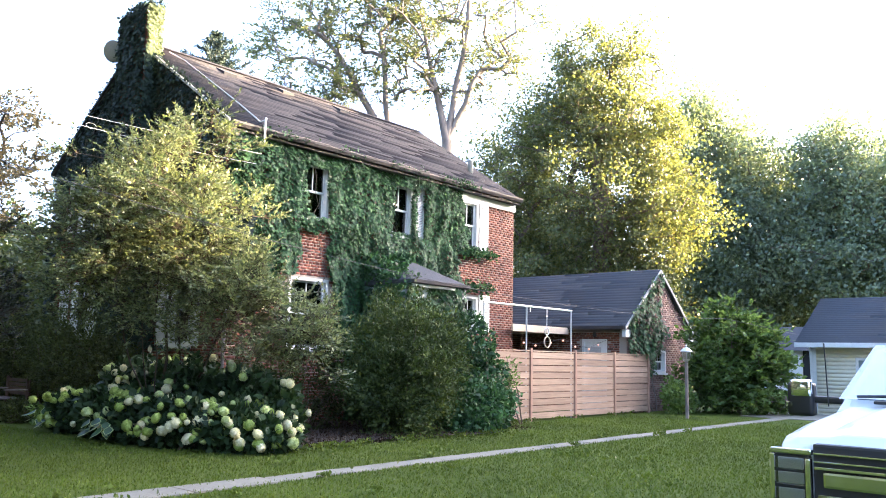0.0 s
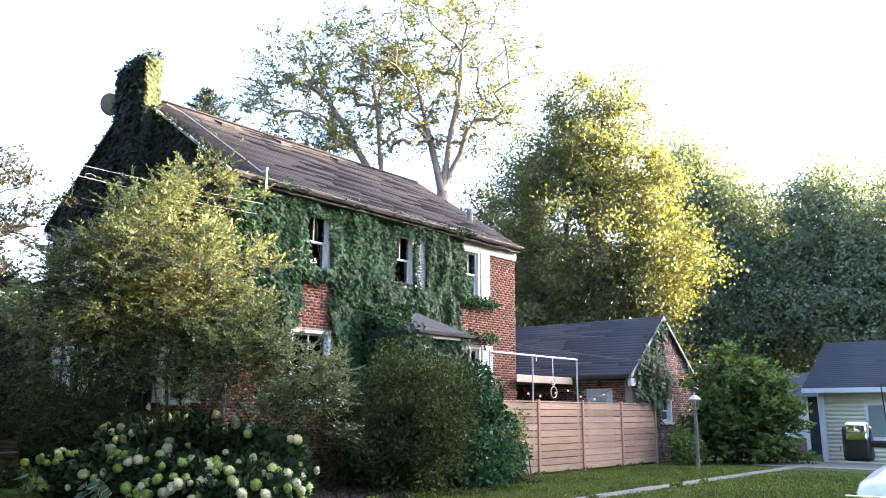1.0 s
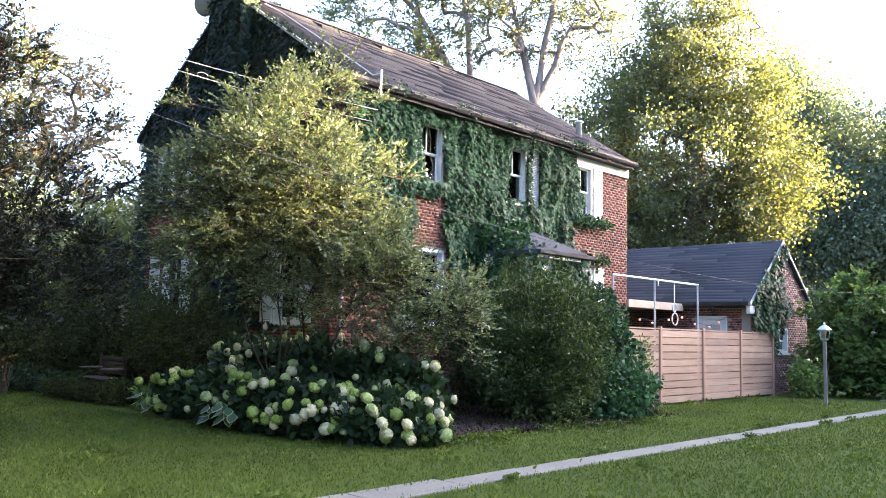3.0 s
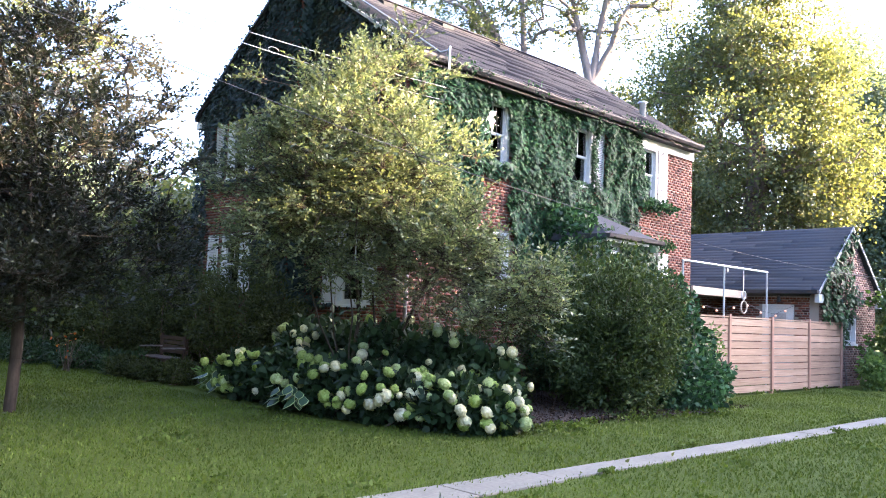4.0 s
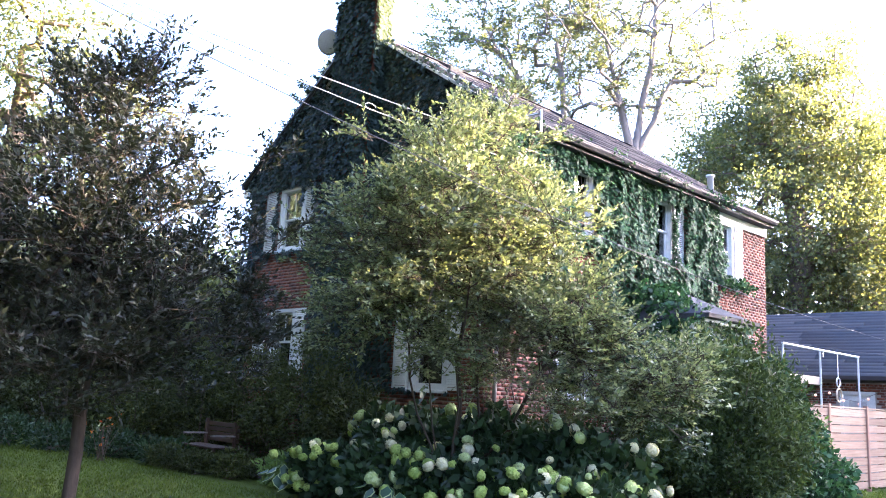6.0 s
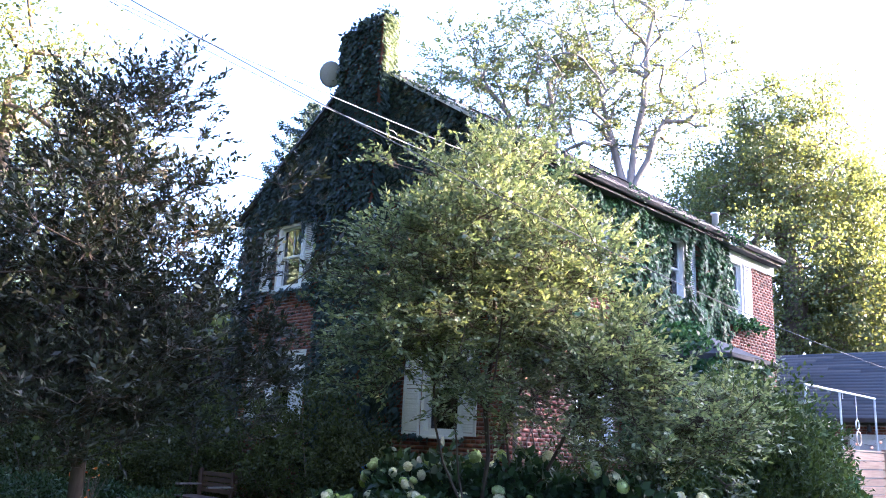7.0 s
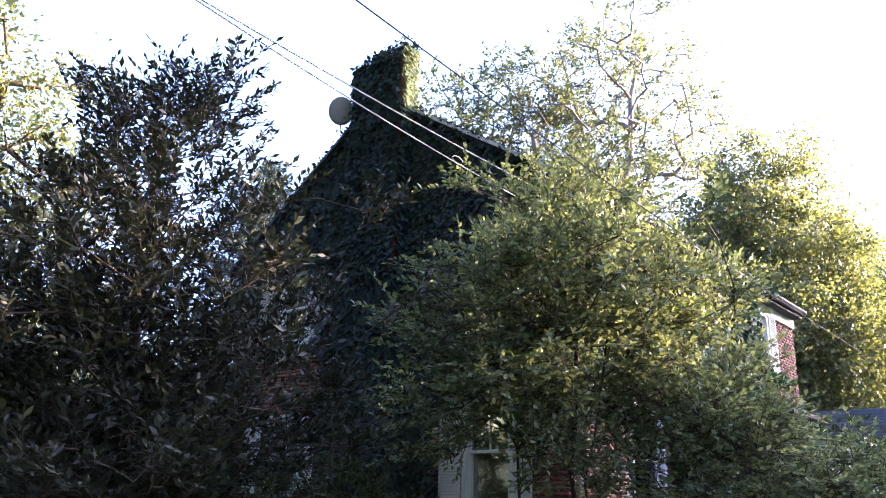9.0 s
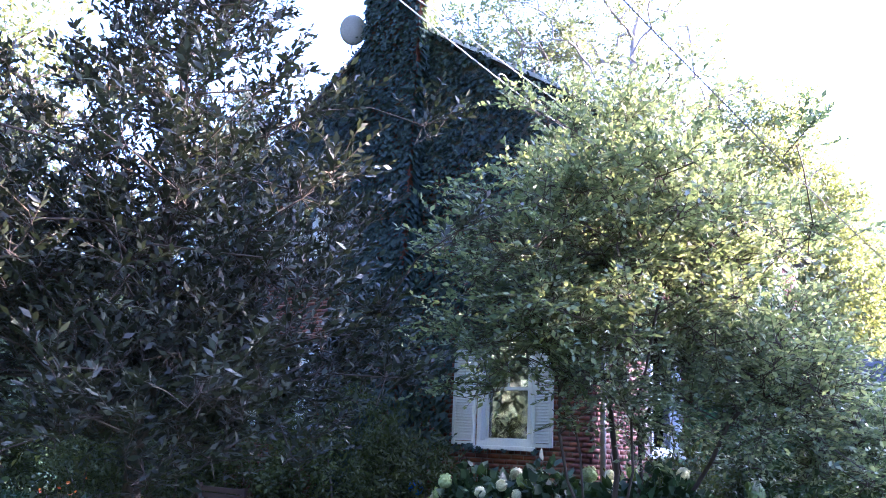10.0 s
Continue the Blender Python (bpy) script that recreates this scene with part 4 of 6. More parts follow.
for y in (15.22, 17.09, 19.33):
    part("upright", cable_bm([(-12.12, y, 0), (-12.12, y, 3.06)], 0.024, 8), M_GALV, gym)
part("crossbar", cable_bm([(-12.12, 15.2, 3.07), (-12.12, 19.36, 3.07)], 0.026, 8), M_GALV, gym)


def ring_bm(at, r, t):
    bm = bmesh.new()
    rows = []
    for i in range(16):
        a = 6.28319 * i / 16
        row = []
        for k in range(6):
            b = 6.28319 * k / 6
            rr = r + t * math.cos(b)
            row.append(bm.verts.new((at[0] + t * math.sin(b), at[1] + rr * math.cos(a), at[2] + rr * math.sin(a))))
        rows.append(row)
    for i in range(16):
        for k in range(6):
            bm.faces.new((rows[i][k], rows[(i + 1) % 16][k], rows[(i + 1) % 16][(k + 1) % 6], rows[i][(k + 1) % 6]))
    return bm


part("strap", box_bm((-12.124, 18.06, 2.52), (-12.116, 18.09, 3.06)), M_GALV, gym)
part("ring", ring_bm((-12.12, 18.075, 2.42), 0.10, 0.016), M_GALV, gym)
part("ring", ring_bm((-12.12, 18.10, 2.13), 0.15, 0.018), M_BEIGE, gym)
part("strap", box_bm((-12.124, 18.09, 2.27), (-12.116, 18.11, 2.34)), M_GALV, gym)
part("strap", box_bm((-12.124, 17.25, 2.93), (-12.116, 17.28, 3.06)), M_GALV, gym)

# ---- lamp post ----
lamp = thing("lamp_post", (-9.9, 22.2, 0), "slim wooden garden lamp post with a glass lantern", "lamp post")
part("pole", box_bm((-9.94, 22.16, -0.1), (-9.86, 22.24, 1.68), 0.008), M_BARKP, lamp)
lt = part("lantern", lathe_bm([(0.05, 0), (0.11, 0.04), (0.15, 0.29), (0.20, 0.30), (0.09, 0.40), (0.03, 0.42), (0.03, 0.47), (0.01, 0.5)], (-9.9, 22.2, 1.68), 6), M_GALV, lamp, "pale metal lantern head")
for k in range(6):
    a = k * 1.0472 + 0.5236
    m = Matrix.Translation((-9.9, 22.2, 1.68)) @ Matrix.Rotation(a, 4, "Z") @ Matrix.Translation((0.115, 0, 0.165)) @ Matrix.Rotation(radians(9), 4, "Y")
    bm = bmesh.new()
    bm_box(bm, (0, -0.045, -0.10), (0.006, 0.045, 0.10), m)
    part("pane", bm, M_LAMPG, lt)

# ---- far outbuilding between the garages ----
hut = thing("outbuilding", (-10.5, 35.0, 0), "small grey-white outbuilding with a dark doorway", "outbuilding")
part("wall", box_bm((-12.2, 34.0, 0), (-10.25, 34.12, 2.25)), M_WHITE, hut)
part("wall", box_bm((-9.1, 34.0, 0), (-7.5, 34.12, 2.25)), M_WHITE, hut)
# Near-black panel stands in for the shade inside the doorway.
part("door", box_bm((-10.25, 34.06, 0), (-9.1, 34.1, 2.25)), M_DARK, hut)
part("plinth", box_bm((-12.22, 33.97, 0), (-10.4, 33.998, 0.6)), M_BRICK2, hut)
part("roof", prism_bm([(33.7, 2.25), (37.5, 2.25), (35.6, 3.3)], "x", -12.5, -7.3), M_ROOF2, hut)
part("back_wall", box_bm((-12.2, 37.0, 0), (-7.5, 37.1, 2.25)), M_WHITE, hut)

# ---- cream garage ----
shed = thing("garage", (-4.0, 31.0, 0), "cream-sided garage with white trim and grey shingle roof", "garage")
SX0, SY0 = -8.2, 28.5
part("wall", box_bm((SX0, SY0, 0), (4.0, SY0 + 0.15, 2.45)), M_CREAM, shed)
part("wall", box_bm((SX0, SY0 + 0.15, 0), (SX0 + 0.15, 34.0, 2.45)), M_CREAM, shed)
part("gable", prism_bm([(SY0, 2.45), (34.0, 2.45), (31.25, 4.1)], "x", SX0, SX0 + 0.12), M_CREAM, shed)
part("wall", box_bm((3.85, SY0 + 0.15, 0), (4.0, 34.0, 2.45)), M_CREAM, shed)
part("wall", box_bm((SX0 + 0.15, 33.85, 0), (3.85, 34.0, 2.45)), M_CREAM, shed)
lap = boxes_mesh("siding_board", [[-5.95, -0.018, 0.0]], [[5.95, 0.0, 0.128]], M_CREAM)
for i in range(18):
    repeat("siding_board", lap, Matrix.Translation((-2.15, SY0 - 0.002, 0.08 + i * 0.131)) @ Matrix.Rotation(radians(-4), 4, "X"), shed)
part("corner_board", box_bm((SX0 - 0.03, SY0 - 0.04, 0), (SX0 + 0.12, SY0 - 0.021, 2.45)), M_WHITE, shed)
stepped_roof("roof_slope", shed, M_ROOF2, -8.65, 4.4, 28.1, 2.42, 31.25, 4.15, 0.15, 0.10, "x", 6, "grey shingle roof slope")
stepped_roof("roof_slope", shed, M_ROOF2, -8.65, 4.4, 34.4, 2.42, 31.25, 4.15, 0.15, 0.10, "x", 7)
part("fascia", box_bm((-8.65, 28.03, 2.26), (4.4, 28.095, 2.42), 0.005), M_WHITE, shed, "white fascia and gutter")
part("downpipe", cable_bm([(-8.2, 28.1, 2.3), (-8.22, 28.35, 2.1), (-8.22, 28.45, 0.1)], 0.035, 6), M_WHITE, shed)
gw = part("window", box_frame("y", SY0 - 0.02, -6.84, -5.58, 0.76, 1.94, 0.09, -0.02, 0.03), M_WHITE, shed)
part("mullion", box_bm((-6.235, SY0 - 0.045, 0.85), (-6.185, SY0 - 0.02, 1.85)), M_WHITE, gw)
for x in (-6.75, -6.183):
    part("pane", box_bm((x, SY0 - 0.034, 0.85), (x + 0.513, SY0 - 0.026, 1.85)), M_BLIND, gw, "window pane with a drawn grey-green blind")
part("roof_vent", box_bm((-3.4, 29.6, 3.2), (-3.0, 29.9, 3.55), 0.02), M_WHITE, shed)


# ---- ivy ----
def ivy_on(axis, plane, u0, u1, z0, z1, count, keep, seed, size, depth=0.16):
    """Leaves hanging off a wall, tip down, shingled outwards."""
    rng = np.random.default_rng(seed)
    u, z = rng.uniform(u0, u1, count), rng.uniform(z0, z1, count)
    ok = np.array([keep(a, b) for a, b in zip(u, z)])
    u, z = u[ok], z[ok]
    n = len(u)
    swell = np.array([0.55 + 0.8 * noise.noise(Vector((a * 0.9, b * 0.9, seed))) + 0.55 * noise.noise(Vector((a * 3.2, b * 1.3, seed + 5))) for a, b in zip(u, z)])
    dd = 0.03 + depth * np.clip(swell, 0.1, 1.2) * rng.uniform(0.3, 1.0, n)
    if axis == "x":
        base = np.stack([plane + dd, u, z], 1)
        outw, along = np.array([1.0, 0, 0]), np.array([0, 1.0, 0])
    elif axis == "-x":
        base = np.stack([plane - dd, u, z], 1)
        outw, along = np.array([-1.0, 0, 0]), np.array([0, 1.0, 0])
    else:
        base = np.stack([u, plane - dd, z], 1)
        outw, along = np.array([0, -1.0, 0]), np.array([1.0, 0, 0])
    tip = outw * rng.uniform(0.15, 0.75, n)[:, None] + along * rng.normal(0, 0.35, n)[:, None] + np.array([0, 0, -1.0]) * rng.uniform(0.5, 1.0, n)[:, None]
    tip = unit(tip)
    side = unit(along + rng.normal(0, 0.3, (n, 3)))
    side = unit(side - tip * (side * tip).sum(1, keepdims=True))
    ln = size * rng.uniform(0.6, 1.3, n)
    co, k = leaf_points(base, tip, side, ln, ln * 0.95, IVY, 0.15)
    return co


def vine_segs(axis, plane, starts, rng, out=0.03):
    vines = []
    for u, z, hgt in starts:
        segs = []
        p = np.array([plane + out, u, z]) if axis == "x" else np.array([u, plane - out, z])
        along = np.array([0, 1.0, 0]) if axis == "x" else np.array([1.0, 0, 0])
        r, top = 0.022, z + hgt
        while p[2] < top:
            q = p + np.array([0, 0, rng.uniform(0.2, 0.4)]) + along * rng.normal(0, 0.12)
            segs.append((p, q, r, r * 0.93))
            p, r = q, max(0.006, r * 0.93)
        vines.append(segs)
    return vines


def in_box(u, z, b, pad=0.0):
    return b[0] - pad < u < b[1] + pad and b[2] - pad < z < b[3] + pad


def long_ivy(u, z):
    n = noise.noise(Vector((u * 1.1, z * 1.1, 4.0))) * 0.35 + noise.noise(Vector((u * 3.5, z * 3.5, 9.0))) * 0.2
    for b, p in ((long_windows[0], -0.12), (long_windows[1], -0.10), (long_windows[3], 0.0), (long_windows[4], 0.05)):
        if in_box(u, z, b[:4], p + n * 0.25):
            return False
    if in_box(u, z, (14.98, 15.44, 4.84, 6.36), -0.07 + n * 0.18) or in_box(u, z, (17.9, 18.4, 4.0, 6.4), 0):
        return False
    if in_box(u, z, (17.05, 17.87, 5.45, 6.3), -0.05 + n * 0.3):
        return False
    if in_box(u, z, (10.95, 12.0, 3.42, 4.62), n * 0.5):
        return False
    if in_box(u, z, (10.4, 12.2, 1.7, 3.5), n * 0.3):
        return False
    if u < 12.6 and z < 1.7 + n or u < 10.4 and z < 3.3 + n:
        return False
    if z > 4.7:
        edge = 17.05 + n * 0.9 if z > 6.1 else 17.35 + n * 0.8
        if z < 4.95:
            edge = 18.2 + n
    elif z > 3.7:
        edge = 16.9 + n * 0.8 + (4.7 - z) * 0.1
    else:
        edge = 17.0 + n * 0.8
    return u < edge


def gable_ivy(u, z):
    n = noise.noise(Vector((u * 1.0, z * 1.0, 14.0))) * 0.4 + noise.noise(Vector((u * 3.0, z * 3.0, 2.0))) * 0.2
    if z > RZ - 0.05 - SL * abs(u - RX) + 0.05:
        return False
    for b in gable_windows:
        if in_box(u, z, b, 0.02 + n * 0.2):
            return False
    for b in ((-22.0, -21.57, 4.82, 6.30), (-20.38, -20.0, 4.82, 6.30), (-16.9, -15.1, 1.74, 3.44)):
        if in_box(u, z, b, -0.02 + n * 0.25):
            return False
    if u < -19.8 and z < 4.65 + n:
        return u < -22.35 + n or False
    if u > -15.3 + n * 0.5 and z < 3.0 + n:
        return False
    if u > -17.3 and z < 1.7:
        return False
    return True


ivy = thing("ivy", (HX + 0.1, 12.5, 0), "dense green climbing ivy covering the long brick wall", "ivy")
under(new("leaves", poly_mesh("leaves", ivy_on("x", HX, 9.0, 18.6, 0.1, 6.6, 72000, long_ivy, 21, 0.088, 0.26), 8, L_IVY)), ivy)
for segs in vine_segs("x", HX, [(9.6 + i * 0.62, 0.0, 6.2) for i in range(12)], np.random.default_rng(5)):
    under(new("stem", tube_mesh("stem", segs, M_BARK, 5)), ivy)
ivy2 = thing("ivy", (-18.5, HY - 0.1, 0), "climbing ivy in a shade-darkened leaf colour covering gable and chimney", "ivy")
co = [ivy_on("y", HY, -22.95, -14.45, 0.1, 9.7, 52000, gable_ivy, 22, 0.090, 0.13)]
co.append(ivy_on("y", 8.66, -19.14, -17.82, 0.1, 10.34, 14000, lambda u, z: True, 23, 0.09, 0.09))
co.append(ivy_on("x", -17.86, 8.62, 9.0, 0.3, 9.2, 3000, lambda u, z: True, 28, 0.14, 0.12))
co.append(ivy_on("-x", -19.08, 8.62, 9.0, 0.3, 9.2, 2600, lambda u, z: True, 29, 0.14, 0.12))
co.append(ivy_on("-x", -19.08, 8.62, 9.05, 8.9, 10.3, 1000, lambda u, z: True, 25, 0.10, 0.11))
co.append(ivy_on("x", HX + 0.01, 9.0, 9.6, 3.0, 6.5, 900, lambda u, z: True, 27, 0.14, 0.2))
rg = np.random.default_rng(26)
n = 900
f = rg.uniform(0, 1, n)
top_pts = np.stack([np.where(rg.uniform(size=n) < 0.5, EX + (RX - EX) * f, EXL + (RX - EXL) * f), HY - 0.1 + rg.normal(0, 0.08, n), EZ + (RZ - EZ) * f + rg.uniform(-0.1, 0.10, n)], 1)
under(new("leaves", poly_mesh("leaves", np.concatenate(co), 8, L_IVY_SHADE)), ivy2)
# Chimney's sun side in pale crabapple leaf: sunlight put into the ivy colour.
under(new("sunlit_chimney_leaves", poly_mesh("sunlit_chimney_leaves", ivy_on("x", -17.86, 8.64, 9.06, 8.6, 10.36, 1100, lambda u, z: True, 24, 0.095, 0.12), 8, L_CRAB)), ivy2)
under(new("edge_leaves", cloud("edge_leaves", top_pts, 0.10, L_IVY_SHADE, rg, SLIM, 0.7, 0.2)), ivy2)
cap_pts = np.stack([rg.uniform(-19.15, -17.75, 600), rg.uniform(8.56, 9.1, 600), 10.2 + np.abs(rg.normal(0, 0.10, 600))], 1)
cap_pts[:, 2] += 0.18 * (cap_pts[:, 0] + 18.6)
under(new("cap_leaves", cloud("cap_leaves", cap_pts, 0.10, L_IVY_SHADE, rg, SLIM, 0.7, 0.1)), ivy2)
for segs in vine_segs("y", HY - 0.05, [(-17.5 + i * 0.5, 3.5, 3.5) for i in range(5)], np.random.default_rng(6)):
    under(new("stem", tube_mesh("stem", segs, M_BARK, 5)), ivy2)

# ivy trailing along the gutter, over the porch roof and on the garage gable
rg = np.random.default_rng(31)
gut = thing("gutter_ivy", (EX + 0.1, 14.0, 6.6), "wispy ivy runners trailing over the gutter", "ivy")
pts = []
for i in range(26):
    y = rg.uniform(9.6, 17.4)
    for j in range(rg.integers(8, 22)):
        pts.append((EX + 0.1 + rg.normal(0, 0.05), y + rg.normal(0, 0.16), 6.66 + rg.normal(0, 0.06)))
under(new("leaves", cloud("leaves", np.array(pts), 0.09, L_IVY, rg, SLIM, 0.6, 0.3)), gut)
under(new("runner", tube_mesh("runner", [((EX + 0.11, 9.6 + i * 0.4, 6.67 + rg.normal(0, 0.02)), (EX + 0.11, 10.0 + i * 0.4, 6.67 + rg.normal(0, 0.02)), 0.012, 0.012) for i in range(20)], M_BARKP, 5)), gut)
pv = thing("porch_ivy", (-13.5, 14.3, 3.5), "leafy ivy draped over the porch roof and walls", "ivy")
k1 = ivy_on("x", PX, PY0, PY1 + 0.1, 0.1, 3.42, 3200, lambda u, z: not in_box(u, z, (13.4, 14.0, 3.1, 3.5)), 32, 0.14, 0.25)
k2 = ivy_on("y", PY0, -14.5, PX, 0.1, 3.4, 1500, lambda u, z: True, 33, 0.14, 0.2)
rq = rg.uniform(0, 1, (1300, 2))
k3 = np.stack([-14.4 + 1.3 * rq[:, 0] * (1 - 0.6 * rq[:, 1]), 13.15 + 1.3 * rq[:, 1], 3.75 + 0.5 * np.minimum(1, rq[:, 1] * 1.5) - 0.40 * rq[:, 0] * (1 - 0.6 * rq[:, 1]) + rg.uniform(0, 0.16, 1300)], 1)
k3 = k3[[noise.noise(Vector((p[0] * 2, p[1] * 2, 1))) > -0.05 for p in k3]]
k4 = np.stack([rg.uniform(-14.4, -12.75, 1500), 13.3 + rg.normal(0, 0.22, 1500), rg.uniform(3.1, 4.2, 1500)], 1)
k4 = k4[k4[:, 2] < 4.35 - 0.45 * (k4[:, 0] + 14.4)]
k3 = np.concatenate([k3, k4])
under(new("wall_leaves", poly_mesh("wall_leaves", np.concatenate([k1, k2]), 8, L_IVY)), pv)
under(new("roof_leaves", cloud("roof_leaves", k3, 0.10, L_IVY, rg, LEAF, 0.8, -0.2)), pv)
wy = thing("wall_creeper", (-14.3, 17.2, 3.7), "sunlit sprays of creeper under the upper window", "creeper")
pp = np.concatenate([np.stack([HX + 0.12 + np.abs(rg.normal(0, 0.08, 260)), rg.uniform(16.9, 18.6, 260), 4.72 + rg.normal(0, 0.08, 260)], 1),
                     np.stack([HX + 0.15 + np.abs(rg.normal(0, 0.12, 240)), rg.uniform(17.0, 18.4, 240), 3.72 + rg.normal(0, 0.10, 240)], 1)])
under(new("leaves", cloud("leaves", pp, 0.10, L_IVY, rg, LEAF, 0.7, 0.2)), wy)
gv = thing("garage_creeper", (GX + 0.1, 23.8, 0), "light green creeper climbing the garage gable", "creeper")


def gar_keep(u, z):
    n = noise.noise(Vector((u * 2, z * 2, 3))) * 0.5
    return z < ggable(u) + 0.12 + n * 0.3 and u < 25.0 + n * 1.2 and z > 1.5 + abs(u - 23.9) * 0.5 + n * 1.6


under(new("leaves", poly_mesh("leaves", ivy_on("x", GX, 22.75, 25.4, 0.9, 5.0, 4200, gar_keep, 35, 0.11, 0.38), 8, L_IVY)), gv)
for segs in vine_segs("x", GX, [(23.3 + i * 0.3, 0.0, 2.6) for i in range(6)], np.random.default_rng(8)):
    under(new("stem", tube_mesh("stem", segs, M_BARKP, 5)), gv)

# ---- the trees ----
# twig: twigs at a branch end, leaves on each, length, rise, spread
crab = tree("crabapple_tree", (-13.35, 7.05, 0), (-13.1, 7.2, 5.2),
            [(-12.8, 6.8, 3.6, 1.65, 1.6, 1.15), (-13.2, 7.35, 5.1, 1.0, 1.0, 1.15), (-11.0, 8.3, 2.1, 1.1, 0.9, 0.70), (-10.75, 8.5, 2.0, 0.6, 0.6, 0.5), (-13.0, 5.5, 3.7, 1.1, 1.0, 1.2), (-12.0, 6.7, 3.8, 0.85, 0.9, 0.85),
             (-12.0, 7.5, 2.4, 1.3, 0.9, 0.7), (-13.5, 5.75, 2.85, 0.85, 0.8, 0.75), (-11.6, 7.7, 2.8, 0.85, 0.8, 0.65), (-12.9, 6.2, 4.6, 1.1, 1.0, 0.9), (-13.0, 6.6, 2.5, 0.9, 0.8, 0.45)],
            560, 0, 0.21, 0.076, L_CRAB, M_STEM, "broad crabapple tree with fine grey-green leaves", "tree", 41, shell=0.40, aspect=0.52,
            trunk_r=0.05, stems=((-13.6, 6.0, 3.3), (-11.6, 7.8, 2.9), (-12.3, 6.3, 3.6), (-13.7, 6.6, 3.0), (-12.7, 7.4, 3.4)), rough=0.65, twig=(8, 17, 0.46, 0.34, 0.55))
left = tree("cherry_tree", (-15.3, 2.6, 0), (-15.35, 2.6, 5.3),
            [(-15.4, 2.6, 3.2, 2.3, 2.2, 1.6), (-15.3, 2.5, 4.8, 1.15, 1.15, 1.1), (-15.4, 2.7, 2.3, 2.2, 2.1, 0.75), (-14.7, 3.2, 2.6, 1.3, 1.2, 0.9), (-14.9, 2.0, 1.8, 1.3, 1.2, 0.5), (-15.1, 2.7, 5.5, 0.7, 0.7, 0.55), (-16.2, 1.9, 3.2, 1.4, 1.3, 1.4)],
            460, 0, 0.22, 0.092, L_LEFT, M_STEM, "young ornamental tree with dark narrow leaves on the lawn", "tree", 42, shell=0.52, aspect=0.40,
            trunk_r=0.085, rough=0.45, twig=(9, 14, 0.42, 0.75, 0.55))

sparse = tree("tall_ash_tree", (-22.3, 25.2, 0), (-22.25, 25.25, 13.0),
              [(-22.2, 25.3, 18.0, 4.2, 3.8, 3.6), (-20.2, 26.4, 14.4, 2.0, 1.8, 1.4), (-23.0, 24.5, 14.5, 2.5, 2.2, 2.0)],
              165, 0, 0.6, 0.15, L_ASH, M_BARKP, "tall thin-leaved tree with bare pale limbs behind the house", "tree", 43, shell=0.5, aspect=0.55,
              trunk_r=0.25, tip_r=0.016, stems=((-23.8, 24.0, 20.0, 12.0), (-21.3, 26.2, 20.5, 12.0), (-20.9, 26.2, 15.0, 10.5)), wob=0.07, shape=LEAF, twig=(9, 11, 0.85, 0.15, 0.6))
lean = tree("tall_ash_tree", (-20.5, 26.6, 0), (-25.6, 22.4, 14.5),
            [(-26.9, 21.2, 16.2, 2.7, 2.6, 2.8), (-26.2, 21.9, 12.7, 2.8, 2.6, 1.5), (-24.8, 23.2, 17.0, 2.2, 2.0, 2.2)],
            165, 0, 0.6, 0.15, L_ASH, M_BARKP, "leaning thin-leaved tree with pale limbs behind the house", "tree", 45, shell=0.5, aspect=0.55,
            trunk_r=0.24, tip_r=0.016, stems=((-27.4, 20.8, 18.0, 13.0), (-25.0, 23.4, 18.5, 11.0), (-27.6, 20.8, 13.0, 9.5)), wob=0.07, shape=LEAF, twig=(9, 11, 0.85, 0.15, 0.6))
yellow = tree("maple_tree", (-20.0, 34.0, 0), (-19.5, 33.5, 13.0),
              [(-20.5, 34.0, 9.5, 6.0, 5.0, 6.0), (-19.5, 34.0, 14.5, 3.2, 3.2, 3.6), (-19.2, 34.2, 16.6, 2.7, 2.6, 2.9), (-21.6, 34.0, 14.6, 2.4, 2.4, 2.4), (-17.0, 34.0, 10.5, 2.8, 2.8, 3.2), (-25.0, 33.0, 9.0, 3.6, 3.4, 4.5), (-17.4, 34.6, 6.8, 3.2, 2.8, 3.4), (-23.6, 34.0, 13.6, 2.4, 2.4, 2.6)],
              620, 200, 0.56, 0.14, L_MAPLE, M_BARK, "large maple glowing yellow-green in low sun", "tree", 44, shell=0.4, aspect=0.75, shape=LEAF, trunk_r=0.5, tip_r=0.03, wob=0.2)


def belt(x, y, h, w, leaf, seed, label, size=0.30, clumps=190, per=85):
    return tree("maple_tree", (x, y, 0), (x, y, h * 0.75), [(x, y, h * 0.55, w, w, h * 0.42), (x + w * 0.4, y - 1, h * 0.35, w * 0.8, w * 0.8, h * 0.32), (x - w * 0.3, y, h * 0.8, w * 0.6, w * 0.6, h * 0.22)],
                clumps, per, 0.85, size, leaf, M_BARK, label, "tree", seed, shell=0.4, aspect=0.75, shape=LEAF, trunk_r=0.4, tip_r=0.03, wob=0.2)


# DK also labels the unseen trees added further down for shade.
DK = "dense dark green maple of the far line and of unseen shade rows"
LT = "sun-touched maple in the far tree line"
